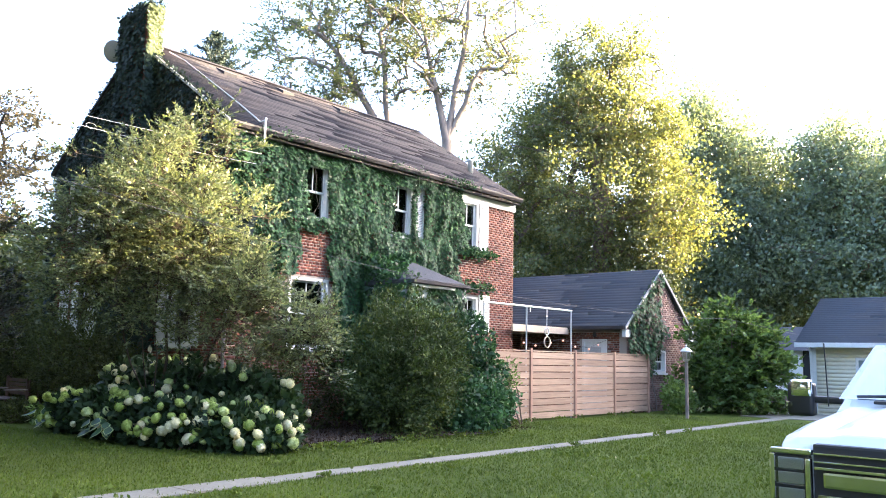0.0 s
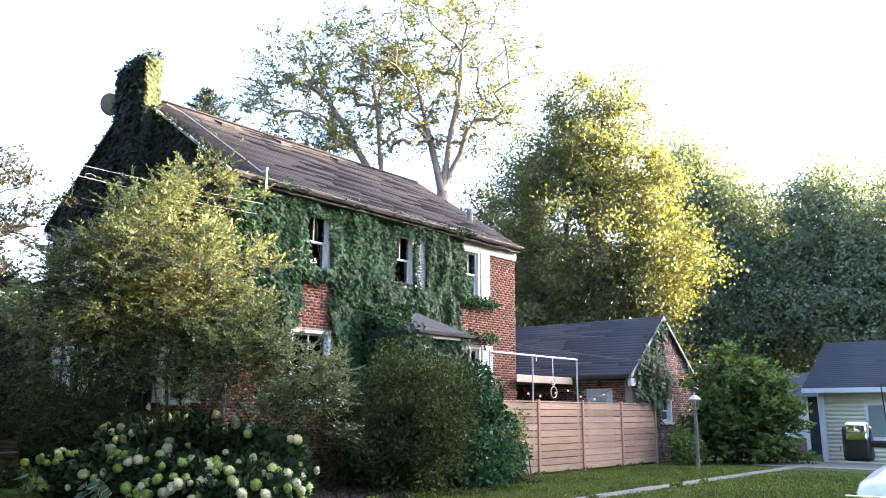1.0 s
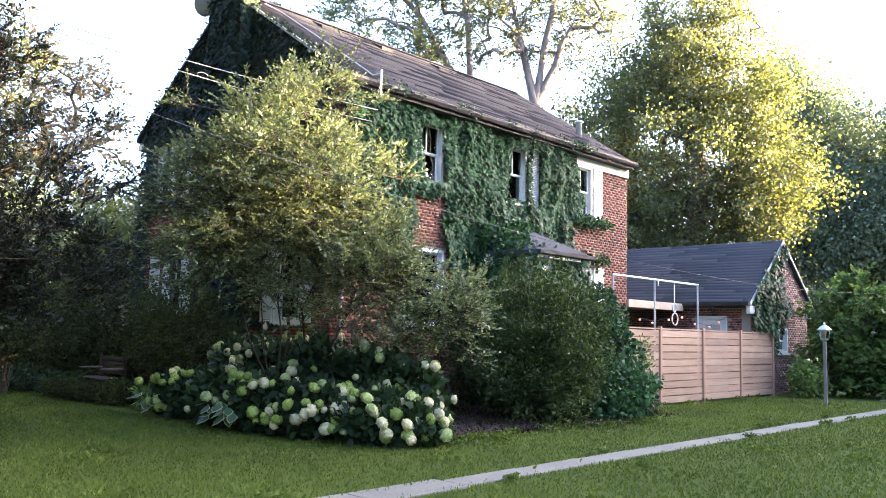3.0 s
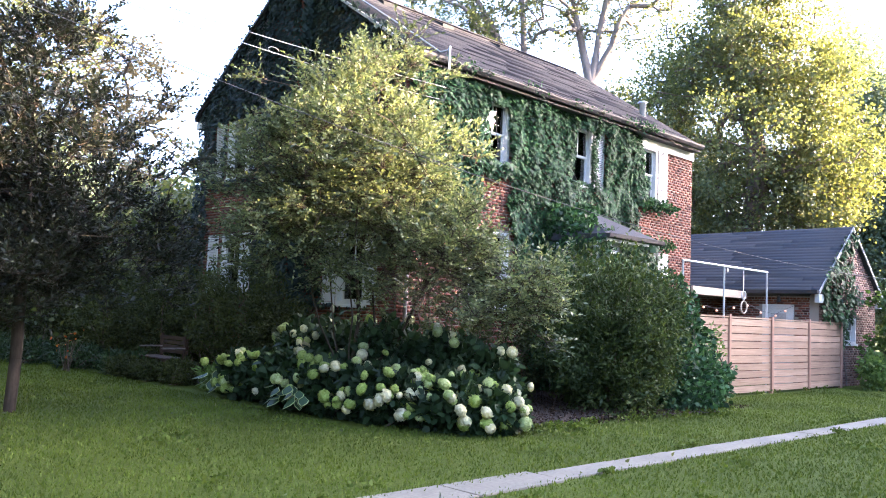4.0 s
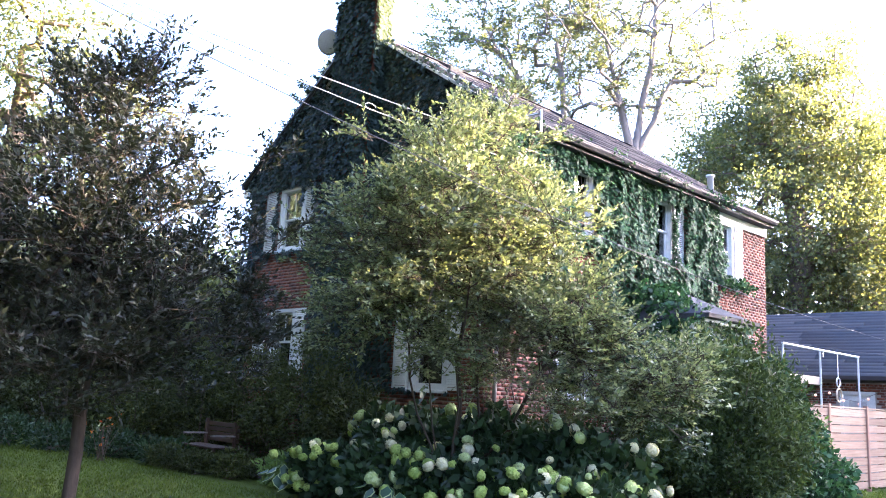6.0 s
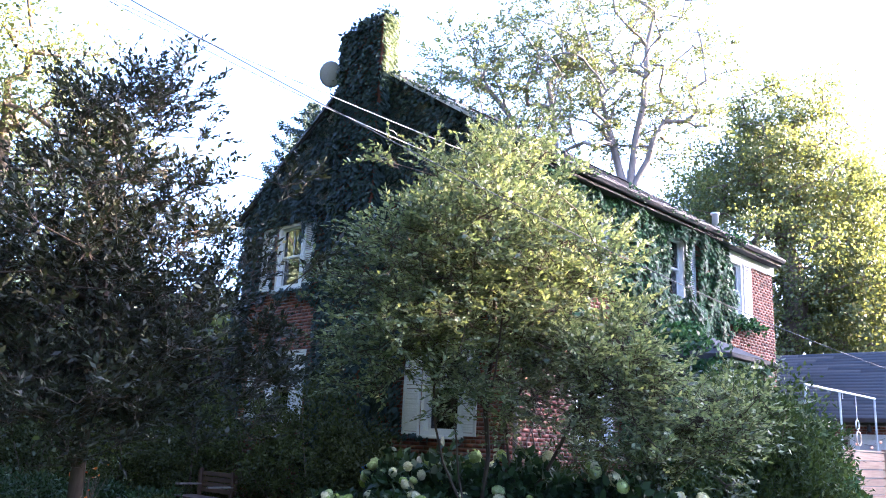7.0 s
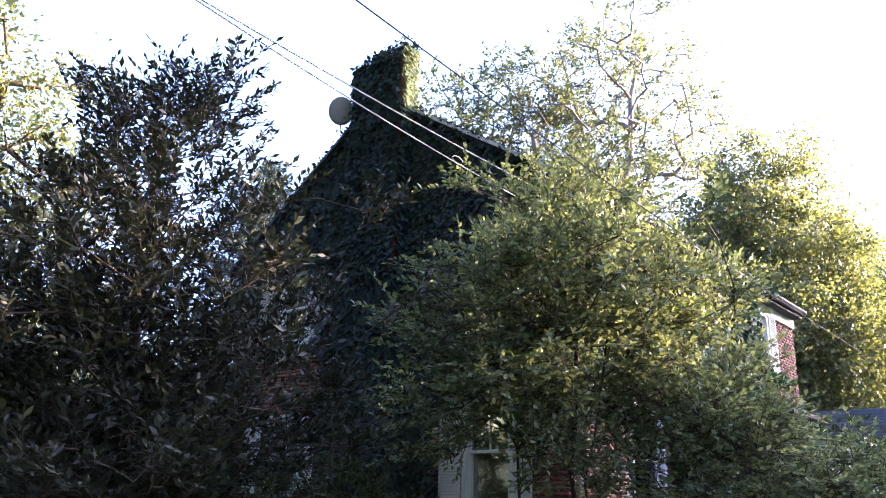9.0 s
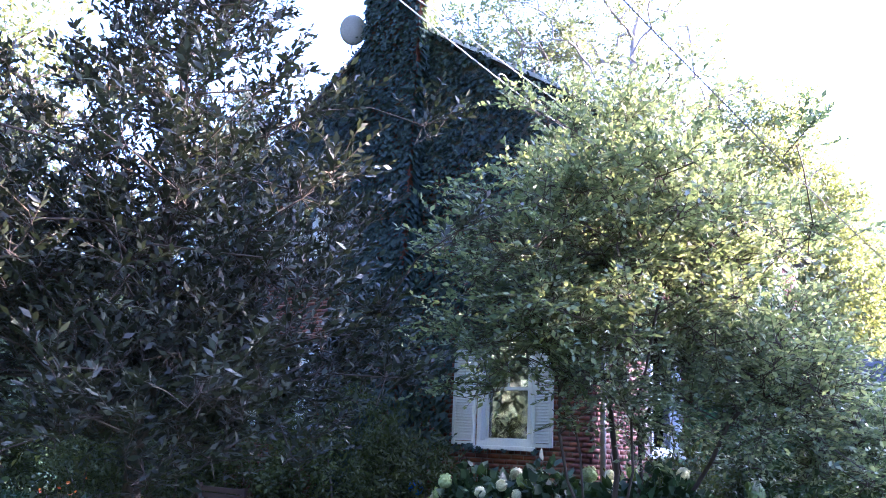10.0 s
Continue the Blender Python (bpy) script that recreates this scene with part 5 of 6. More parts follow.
for i, (x, y, h, w, leaf) in enumerate(((-19.0, 54, 17.5, 5.0, L_DARK), (-12.0, 53, 17.2, 5.4, L_DARK), (-21.4, 51, 20.0, 2.8, L_DARK), (-5.5, 53, 14.5, 4.6, L_DARK),
                                         (-29.0, 44, 14.0, 5.0, L_MAPLE), (-36.0, 36, 13.0, 5.0, L_DARK), (-33.0, 24.0, 11.0, 4.0, L_DARK),
                                          (-42.0, -4.0, 13.0, 5.0, L_DARK), (-27.0, 11.0, 5.0, 2.0, L_MAPLE), (-33.5, 8.8, 6.5, 2.3, L_DARK), (-33.0, 5.6, 5.5, 2.0, L_DARK))):
    belt(x, y, h, w, leaf, 60 + i, DK if leaf is L_DARK else LT, 0.20 if i < 4 else 0.17, 480 if i < 4 else 260, 170)
# Added trees out of view that hold sun and sky off house and lawn.
for i, (x, y, h, w) in enumerate(((6.6, 47.4, 16.2, 5.2), (9.0, 44.0, 15.8, 4.1), (10.5, 21.0, 15.0, 3.8), (13.0, 13.0, 15.0, 4.6), (12.0, 4.5, 14.0, 4.4), (10.7, 42.5, 15.6, 2.5), (12.4, 40.8, 10.6, 2.4), (15.2, 37.6, 9.6, 2.6), (17.4, 35.4, 13.0, 1.5), (20.6, 31.0, 16.0, 3.8), (23.0, 25.5, 15.0, 4.5), (27.0, 19.0, 15.5, 5.0), (31.0, 9.0, 15.5, 5.0), (-25.0, -11.0, 14.0, 5.0), (-16.0, -15.0, 14.5, 5.2), (-33.0, -4.0, 13.0, 4.5), (-13.0, -9.5, 19.0, 5.4), (-22.5, -8.5, 18.0, 5.4), (-30.5, -6.5, 17.0, 5.0), (-3.5, -15.0, 18.0, 5.5), (-18.0, -19.0, 21.0, 6.0))):
    belt(x, y, h, w, L_DARK, 75 + i, DK, 0.5, 230, 80)

# Unseen added crown that lets only dappled sun reach the crabapple.
tree("maple_tree", (16.2, 38.6, 0), (16.2, 38.6, 14.5), [(15.8, 38.4, 15.8, 3.0, 3.0, 2.4), (18.6, 37.4, 15.4, 2.4, 2.4, 2.6)], 85, 70, 0.7, 0.45, L_DARK, M_BARK,
     "unseen high-crowned maple added to dapple the sun", "tree", 97, shell=0.4, aspect=0.75, shape=LEAF, trunk_r=0.3, tip_r=0.03, wob=0.15)


# Overhanging tree, out of view; crowns added to shade lawn and gable.
tree("oak_tree", (-17.5, -6.0, 0), (-17.0, -4.0, 11.0), [(-17.0, -3.0, 13.5, 5.0, 4.6, 3.4), (-18.5, 1.2, 12.6, 4.0, 3.6, 2.6), (-13.2, -3.4, 14.0, 3.6, 3.4, 3.0), (-22.0, -2.0, 12.5, 4.0, 3.6, 3.0), (-19.0, 3.4, 14.2, 4.0, 3.2, 2.2), (-11.0, -1.0, 15.5, 3.5, 3.0, 2.2)],
     560, 110, 0.7, 0.24, L_DARK, M_BARK, "tall overhanging oak, crown spread unseen to shade the lawn", "tree", 99, shell=0.4, aspect=0.6, shape=LEAF, trunk_r=0.4, tip_r=0.02, wob=0.15)
tree("locust_tree", (-25.5, 4.0, 0), (-25.4, 4.0, 8.5), [(-25.5, 4.0, 8.0, 2.7, 2.6, 3.0), (-24.8, 3.2, 10.3, 1.8, 1.8, 1.7), (-26.5, 4.0, 6.0, 2.0, 1.8, 1.6)],
     130, 110, 0.42, 0.13, L_MAPLE, M_BARK, "tall light-leaved tree catching yellow sun", "tree", 46, shell=0.45, aspect=0.5, trunk_r=0.22, tip_r=0.012, wob=0.12, droop=0.5)


tree("maple_tree", (-38.5, 11.5, 0), (-38.3, 11.6, 9.0), [(-38.5, 11.5, 8.0, 4.4, 4.0, 4.2), (-39.0, 11.4, 12.3, 3.0, 3.0, 2.6), (-35.8, 12.0, 6.0, 2.0, 2.0, 2.6)],
     170, 0, 0.6, 0.20, L_RUST, M_BARK, "loose-crowned tree with rusty green leaves beyond the lawn", "tree", 98, shell=0.45, aspect=0.6, shape=LEAF, trunk_r=0.25, tip_r=0.015, wob=0.1, twig=(8, 11, 1.0, 0.1, 0.6))


L_SPRUCE = leaf_mat("blue_spruce_needle", [(0.020, 0.034, 0.034), (0.034, 0.052, 0.052), (0.050, 0.072, 0.070)], 0.10, 0.6, 0.2)


def conifer(x, y, h, seed):
    rng = np.random.default_rng(seed)
    th = thing("spruce_tree", (x, y, 0), "dark pointed spruce rising behind the roof", "tree")
    segs = [((x, y, 0), (x, y, h), 0.4, 0.03)]
    pts, out = [], []
    z = h - 0.45
    while z > h * 0.45:
        d = h - z
        for k in range(6 if d < 6 else 9):
            L = min(0.15 + 1.0 * d, 2.2 + 0.28 * d) * rng.uniform(0.7, 1.1)
            a = k * 6.283 / (6 if d < 6 else 9) + rng.uniform(-0.4, 0.4)
            run = np.array([math.cos(a), math.sin(a), 0.0])
            z0 = z + rng.uniform(-0.15, 0.15)
            limb = [np.array([x, y, z0]) + run * L * f + np.array([0, 0, L * (-0.30 * f + 0.50 * f ** 3)]) for f in (0, 0.35, 0.7, 1.0)]
            for p, q in zip(limb, limb[1:]):
                segs.append((p, q, 0.03, 0.015))
                for m in range(int(34 * L + 16)):
                    pts.append(p + (q - p) * rng.uniform(0, 1) + rng.normal(0, 0.09 + 0.012 * d, 3))
                    out.append(run + np.array([0, 0, 0.2]))
        z -= rng.uniform(0.65, 0.9)
    for m in range(150):
        pts.append(np.array([x, y, h - rng.uniform(0, 1.2)]) + rng.normal(0, 0.05, 3))
        out.append((0, 0, 1.5))
    under(new("trunk", tube_mesh("trunk", segs, M_BARK)), th)
    under(new("needles", cloud("needles", np.array(pts), 0.34, L_SPRUCE, rng, SLIM, 0.3, 0.1, out=np.array(out))), th)


conifer(-68.0, 42.1, 33.6, 71)

# ---- shrubs ----
shrub("yew_bush", (-12.0, 12.2, 0), [(-11.95, 12.0, 1.5, 1.35, 1.5, 1.6), (-11.4, 11.5, 0.9, 1.15, 1.25, 1.0), (-11.5, 12.2, 2.0, 0.85, 0.9, 0.8)], 30000, 0.095, L_YEW, "tall rounded dark green yew bush by the porch", "bush", 81, SLIM, 0.45, 0.25, rough=0.45, up=0.7, clump=55, clump_r=0.13)
shrub("vine_heap", (-11.0, 14.0, 0), [(-11.1, 13.6, 0.5, 0.75, 1.3, 0.7), (-12.0, 14.6, 1.0, 0.9, 0.8, 1.1), (-12.4, 14.9, 1.9, 0.8, 0.6, 0.9), (-10.7, 13.3, 0.3, 0.5, 0.9, 0.35)], 9500, 0.105, L_IVY, "heap of leafy ivy spilling beside the fence", "ivy", 82, LEAF, 0.75, 0.25)
shrub("sapling", (-11.6, 15.7, 0), [(-11.7, 15.75, 1.05, 0.3, 0.35, 0.65)], 420, 0.10, L_BUSH, "thin leafy sapling in front of the fence", "sapling", 83, SLIM, 0.4, 0.6)
tree("maple_shrub", (-9.9, 26.2, 0), (-10.1, 26.1, 3.0), [(-10.0, 26.2, 2.0, 0.95, 1.1, 1.3), (-9.3, 26.6, 1.3, 0.9, 1.1, 1.0), (-10.9, 26.0, 1.5, 0.8, 0.8, 1.2), (-10.1, 26.0, 3.2, 0.4, 0.45, 0.55), (-9.2, 26.9, 2.3, 0.5, 0.5, 0.5), (-9.7, 26.0, 0.6, 1.2, 1.0, 0.5), (-10.9, 25.6, 0.7, 0.7, 0.6, 0.6)],
     270, 0, 0.2, 0.165, L_BUSH, M_BARK, "large light green leafy shrub beside the garage", "shrub", 84, shell=0.45, aspect=0.72, shape=LEAF, trunk_r=0.05, rough=0.5,
     stems=((-9.3, 26.6, 1.8), (-10.8, 26.0, 2.0), (-9.6, 26.4, 2.6)), twig=(7, 8, 0.5, 0.25, 0.6))
shrub("garage_shrub", (-11.0, 24.0, 0), [(-11.1, 24.0, 0.5, 0.42, 0.6, 0.6), (-11.0, 24.4, 0.35, 0.4, 0.4, 0.45)], 1500, 0.13, L_BUSH, "low leafy shrub at the garage foot", "shrub", 85, LEAF, 0.6)
for i, (x, y, rx, ry, h) in enumerate(((-22.4, 7.9, 1.3, 0.9, 2.45), (-20.4, 8.1, 1.3, 0.7, 2.45), (-18.3, 7.9, 1.3, 0.8, 2.5), (-16.9, 7.9, 0.9, 0.7, 1.9), (-24.6, 7.6, 1.4, 1.1, 2.4))):
    shrub("yew_hedge", (x, y, 0), [(x, y, h * 0.5, rx, ry, h * 0.52)], 9000, 0.09, L_HEDGE, "dark clipped yew hedge below the gable", "hedge", 90 + i, SLIM, 0.4, 0.2, group="gable hedges", rough=0.3, clump=45, clump_r=0.11)
for i, (x, y, r, h) in enumerate(((-21.2, 6.6, 0.7, 0.5), (-22.8, 6.2, 0.8, 0.55), (-24.6, 5.6, 0.9, 0.6), (-26.2, 4.8, 1.0, 0.8), (-17.0, 6.9, 0.6, 0.55))):
    shrub("border_plant", (x, y, 0), [(x, y, h * 0.45, r, r * 0.8, h * 0.55)], 1500, 0.13, L_BUSH if i == 4 else L_HYD, "low leafy border plant at the lawn edge", "plant", 100 + i, SLIM, 0.3, 0.3, group="border plants", up=0.5)
ol = thing("orange_flowers", (-22.0, 5.6, 0), "orange flowers in the far border", "flowers")
rg = np.random.default_rng(110)
under(new("petals", cloud("petals", np.array([-22.0, 5.6, 0.6]) + rg.normal(0, 1, (16, 3)) * np.array([0.2, 0.2, 0.2]), 0.07, M_ORANGE, rg, LEAF, 0.8)), ol)["kind"] = "stuff"
for i in range(14):
    under(new("stem", tube_mesh("stem", [((-22.0 + rg.normal(0, 0.1), 5.6, 0), (-22.0 + rg.normal(0, 0.2), 5.6 + rg.normal(0, 0.15), 0.7), 0.008, 0.004)], M_BARK, 4)), ol)

for i, (x, y, r, h) in enumerate(((-29.5, 7.2, 1.5, 2.2), (-30.5, 9.6, 1.7, 2.6), (-30.0, 12.0, 1.6, 2.8), (-28.5, 13.8, 1.5, 2.6), (-33.0, 5.4, 1.4, 1.7), (-31.0, 6.2, 1.3, 2.0))):
    shrub("privet_shrub", (x, y, 0), [(x, y, h * 0.48, r, r, h * 0.52)], 5000, 0.12, L_HEDGE, "dense dark shrub along the far lawn edge", "shrub", 160 + i, SLIM, 0.45, 0.2, group="far shrubs", rough=0.35)
for i, (x, y, r, h) in enumerate(((-19.4, 6.4, 0.6, 0.42), (-20.4, 6.3, 0.65, 0.46), (-18.4, 6.6, 0.6, 0.5))):
    shrub("ground_cover", (x, y, 0), [(x, y, h * 0.45, r, r * 0.6, h * 0.55)], 1800, 0.08, L_HEDGE, "low dark ground cover in front of the bench", "plant", 170 + i, SLIM, 0.4, 0.25, group="low border plants", up=0.4)

# Added dark shrubs stand in for deep shade at the brick wall's foot.
for i, (x, y, r, h) in enumerate(((-13.6, 9.6, 0.85, 2.0), (-13.5, 10.9, 0.85, 1.9), (-15.3, 8.35, 0.6, 1.4))):
    shrub("shade_shrub", (x, y, 0), [(x, y, h * 0.46, r, r * 0.8, h * 0.52)], 3600, 0.09, L_HEDGE, "dark shrub added in place of deep shade on the brick wall", "shrub", 180 + i, SLIM, 0.45, 0.22, group="foundation shrubs", rough=0.35, clump=40, clump_r=0.1)

# ---- bench ----
bench = thing("garden_bench", (-20.2, 7.1, 0), "low dark wooden garden bench under the hedge", "bench")
for i in range(4):
    part("seat_slat", box_bm((-20.9, 6.75 + i * 0.12, 0.42), (-19.5, 6.85 + i * 0.12, 0.45), 0.004), M_WOODD, bench)
for i in range(4):
    part("back_slat", box_bm((-20.9, 7.26, 0.52 + i * 0.1), (-19.5, 7.29, 0.60 + i * 0.1), 0.004), M_WOODD, bench)
for x in (-20.8, -19.65):
    for y in (6.78, 7.22):
        part("leg", box_bm((x, y, 0), (x + 0.06, y + 0.06, 0.42 if y < 7 else 0.95), 0.004), M_WOODD, bench)
    part("armrest", box_bm((x - 0.01, 6.74, 0.64), (x + 0.07, 7.26, 0.67), 0.004), M_BARKP, bench)

# ---- hydrangeas ----
def bloom_mesh(name, material, seed):
    rng = np.random.default_rng(seed)
    n = 300
    d = unit(rng.normal(size=(n, 3)))
    d[:, 2] = np.where(d[:, 2] < -0.6, -d[:, 2], d[:, 2])
    lump = lumpy(d * 2.2, seed, 0.16)
    p = d * np.array([1, 1, 0.8]) * (rng.uniform(0.84, 1.0, n) * lump)[:, None] * 0.1
    side = unit(np.cross(d, rng.normal(size=(n, 3))))
    tip = unit(np.cross(side, d) + d * rng.uniform(0.0, 0.5, (n, 1)))
    ln = 0.034 * rng.uniform(0.8, 1.2, n)
    co, k = leaf_points(p - tip * ln[:, None] * 0.5, tip, side, ln, ln * 1.0, LEAF, 0.3)
    m = 110
    d = unit(rng.normal(size=(m, 3)))
    side = unit(np.cross(d, rng.normal(size=(m, 3))))
    tip = unit(np.cross(side, d))
    ln = np.full(m, 0.062)
    heart, k = leaf_points(d * np.array([1, 1, 0.8]) * 0.078 - tip * 0.031, tip, side, ln, ln, LEAF, 0.1)
    return poly_mesh(name, np.concatenate([co, heart]), k, material)


BLOOMS = {c: [bloom_mesh("bloom", m, 120 + 7 * i + j) for j in range(3)] for i, (c, m) in enumerate((("w", P_WHITE), ("l", P_LIME), ("c", P_CREAM)))}


def hydrangea(x, y, rx, ry, h, nb, mixw, seed):
    rng = np.random.default_rng(seed)
    th = shrub("hydrangea_bush", (x, y, 0), [(x, y, h * 0.42, rx, ry, h * 0.55)], int(2300 * rx * ry * h) + 700, 0.15, L_HYD, "hydrangea bush with white and lime-green flower heads", "bush", seed, LEAF, 0.62, 0.2, group="hydrangea bushes", rough=0.22)
    k = 0
    while k < nb:
        a = rng.uniform(-2.9, 0.9)
        e = -0.3 + 1.45 * rng.uniform(0, 1) ** 1.5
        dv = np.array([math.cos(a) * math.cos(e), math.sin(a) * math.cos(e), math.sin(e)])
        p = np.array([x, y, h * 0.42]) + dv * np.array([rx, ry, h * 0.58]) * rng.uniform(1.04, 1.18)
        if k and rng.uniform() < 0.25:
            p = last + rng.normal(size=3) * np.array([0.18, 0.18, 0.10])
        if p[2] < 0.12:
            continue
        if rng.uniform() < 0.6 or not k:
            last = p
        c = rng.choice(["w", "l", "c"], p=mixw)
        s = rng.uniform(0.52, 1.0)
        m = Matrix.Translation(p) @ Euler(rng.uniform(0, 6.28, 3)).to_matrix().to_4x4() @ Matrix.Scale(s, 4)
        repeat("bloom", BLOOMS[c][rng.integers(3)], m, th, {"w": "white flower head", "l": "lime-green flower head", "c": "cream flower head"}[c])
        k += 1
    return th


for i, (x, y, rx, ry, h, nb, mw) in enumerate((
        (-15.7, 6.75, 0.70, 0.60, 0.85, 30, (0.04, 0.80, 0.16)), (-15.2, 7.55, 0.75, 0.60, 1.45, 20, (0.30, 0.45, 0.25)),
        (-14.3, 6.65, 0.80, 0.55, 0.95, 16, (0.30, 0.40, 0.30)), (-14.2, 7.60, 0.80, 0.60, 1.55, 15, (0.62, 0.14, 0.24)),
        (-13.2, 6.70, 0.85, 0.55, 0.90, 28, (0.16, 0.64, 0.20)), (-13.1, 7.60, 0.85, 0.60, 1.60, 11, (0.62, 0.12, 0.26)),
        (-12.1, 6.85, 0.85, 0.55, 0.85, 30, (0.22, 0.54, 0.24)), (-12.0, 7.95, 0.80, 0.60, 1.45, 11, (0.55, 0.20, 0.25)),
        (-11.15, 7.25, 0.70, 0.60, 0.80, 26, (0.45, 0.25, 0.30)), (-10.6, 7.55, 0.50, 0.45, 0.62, 16, (0.60, 0.12, 0.28)),
        (-11.3, 8.15, 0.65, 0.50, 1.15, 8, (0.7, 0.1, 0.2)))):
    hydrangea(x, y, rx, ry, h, int(nb * 1.3), mw, 131 + i)

def hosta_plant(x, y, leaves, seed):
    """Arching broad leaves round a crown, each a pale rim with a green middle."""
    th = thing("hosta", (x, y, 0), "hosta with broad green leaves edged in white", "plant", "hostas")
    rg = np.random.default_rng(seed)
    for i in range(leaves):
        a = rg.uniform(0, 6.283)
        b = np.array([[x + 0.14 * math.cos(a) + rg.normal(0, 0.20), y + 0.10 * math.sin(a), 0.26 + rg.uniform(0, 0.20)]])
        tip = unit(np.array([[0.8 * math.cos(a) + 0.15, 0.5 * math.sin(a) - 0.6, rg.uniform(-1.3, -0.2)]]))
        side = unit(np.cross(tip, np.array([[0, 0, 1.0]])))
        ln = np.array([rg.uniform(0.20, 0.29)])
        rim, k = leaf_points(b, tip, side, ln, ln * 0.62, LEAF, 0.25)
        mid, k = leaf_points(b + np.array([[0, 0, 0.006]]) + tip * 0.012, tip, side, ln * 0.93, ln * 0.53, LEAF, 0.25)
        lf = under(new("leaf", poly_mesh("leaf", rim, k, P_CREAM)), th)
        under(new("leaf_centre", poly_mesh("leaf_centre", mid, k, L_HOSTA)), lf)


hosta_plant(-13.55, 6.05, 14, 140)
hosta_plant(-16.25, 6.2, 9, 141)
ball = thing("garden_ball", (-17.0, 8.25, 0), "small blue plastic ball on a stake", "ornament")
part("globe", lathe_bm([(0.01, -0.12), (0.09, -0.08), (0.12, 0.0), (0.09, 0.08), (0.01, 0.12)], (-17.0, 8.25, 1.1), 12), M_BLUE, ball, "", True)
part("stake", cable_bm([(-17.0, 8.25, 0), (-17.0, 8.25, 0.99)], 0.01, 5), M_BLACK, ball)

# ---- overhead wires ----
def sag(a, b, drop, n=24):
    return [(a[0] + (b[0] - a[0]) * f, a[1] + (b[1] - a[1]) * f, a[2] + (b[2] - a[2]) * f - 4 * drop * f * (1 - f)) for f in [i / n for i in range(n + 1)]]


w1 = thing("service_cable", (-14.2, 9.5, 5.7), "pale twisted service cable with a drip loop", "cable")
part("cable", cable_bm([(-13.568 - 0.0581 * y, y, 5.9565 - 0.0893 * y + 0.0078 * y * y) for y in [-16 + 0.5 * i for i in range(52)]], 0.0075), M_CABLE, w1)
loop_at = (-13.89, 5.65, 5.74)
part("loop", cable_bm([(loop_at[0], loop_at[1] + 0.10 * math.cos(k * 0.7), loop_at[2] + 0.05 * math.sin(k * 0.7)) for k in range(9)], 0.006), M_CABLE, w1)
w4 = thing("service_cable", (-13.3, 9.5, 5.6), "second pale service cable beside the first", "cable")
part("cable", cable_bm([(-13.7155 - 0.0234 * y, y, 5.9673 - 0.0373 * y + 0.0044 * y * y) for y in [-16 + 0.5 * i for i in range(52)]], 0.0075), M_CABLE, w4)
w2 = thing("service_cable", (-8.5, 22.0, 2.9), "thin dark cable slung over the garden to the far garage", "cable")
part("cable", cable_bm([(-11.3042 + 0.1231 * y, y, 4.7454 - 0.2124 * y + 0.0059 * y * y) for y in [-16 + i for i in range(39)]] + [(-8.25, 28.15, 2.62)], 0.005), M_CABLED, w2)
w3 = thing("service_cable", (-14.2, 9.8, 6.8), "white cable running down the roof slope to the mast", "cable")


def on_roof(x, y, up=0.03):
    return (x, y, RZ - SL * (x - RX) + up)


part("cable", cable_bm([on_roof(-18.3, 9.55), on_roof(-17.9, 9.80), on_roof(-17.0, 9.83), on_roof(-16.05, 9.87), on_roof(-15.2, 9.84, 0.04), on_roof(-14.5, 9.83), (-14.12, 9.7, 6.84)], 0.02), M_WHITE, w3)
w5 = thing("service_cable", (-13.0, 21.4, 3.4), "thin cable slung from the house corner to the garage", "cable")
part("cable", cable_bm(sag((-14.42, 19.60, 3.58), (-12.06, 22.95, 3.32), 0.06, 14), 0.007), M_CABLED, w5)

# ---- pickup truck ----
truck = thing("pickup_truck", (-0.75, 8.0, 0), "white pickup truck with a chrome grille parked on the grass", "truck")
TX, TY, TZ = -0.55, 0.35, 0.94


def tp(x, y, z):
    return TX + x, TY + y, z * TZ


def tbox(lo, hi, bevel=0.03):
    return box_bm(tp(*lo), tp(*hi), bevel)


def loft(sections):
    """Rings of points joined one to the next and closed at both ends."""
    bm = bmesh.new()
    prev = None
    for ring in sections:
        vs = [bm.verts.new(tp(*p)) for p in ring]
        if prev:
            for i in range(len(vs)):
                bm.faces.new((prev[i], prev[(i + 1) % len(vs)], vs[(i + 1) % len(vs)], vs[i]))
        else:
            bm.faces.new(vs)
        prev = vs
    bm.faces.new(prev[::-1])
    bmesh.ops.recalc_face_normals(bm, faces=bm.faces)
    return bm


def hood_ring(y, z, w, crown):
    return [(-w, y, 0.62), (-w - 0.02, y, z - 0.20), (-w + 0.03, y, z - 0.06), (-w + 0.14, y, z - 0.01), (-0.62, y, z), (-0.5, y, z + crown * 0.9), (0, y, z + crown),
            (0.5, y, z + crown * 0.9), (0.62, y, z), (w - 0.14, y, z - 0.01), (w - 0.03, y, z - 0.06), (w + 0.02, y, z - 0.20), (w, y, 0.62)]


fb = loft([hood_ring(4.93, 1.13, 0.93, 0.02), hood_ring(4.97, 1.20, 0.96, 0.03), hood_ring(5.1, 1.235, 0.98, 0.04), hood_ring(5.6, 1.29, 1.0, 0.05), hood_ring(6.2, 1.34, 1.0, 0.05), hood_ring(6.55, 1.37, 1.0, 0.04)])
fb_ob = part("front_body", fb, M_PAINT, truck, "white bonnet and wings")
bev = fb_ob.modifiers.new("bevel", "BEVEL")
bev.width, bev.segments, bev.limit_method = 0.015, 2, "ANGLE"
cabr = []
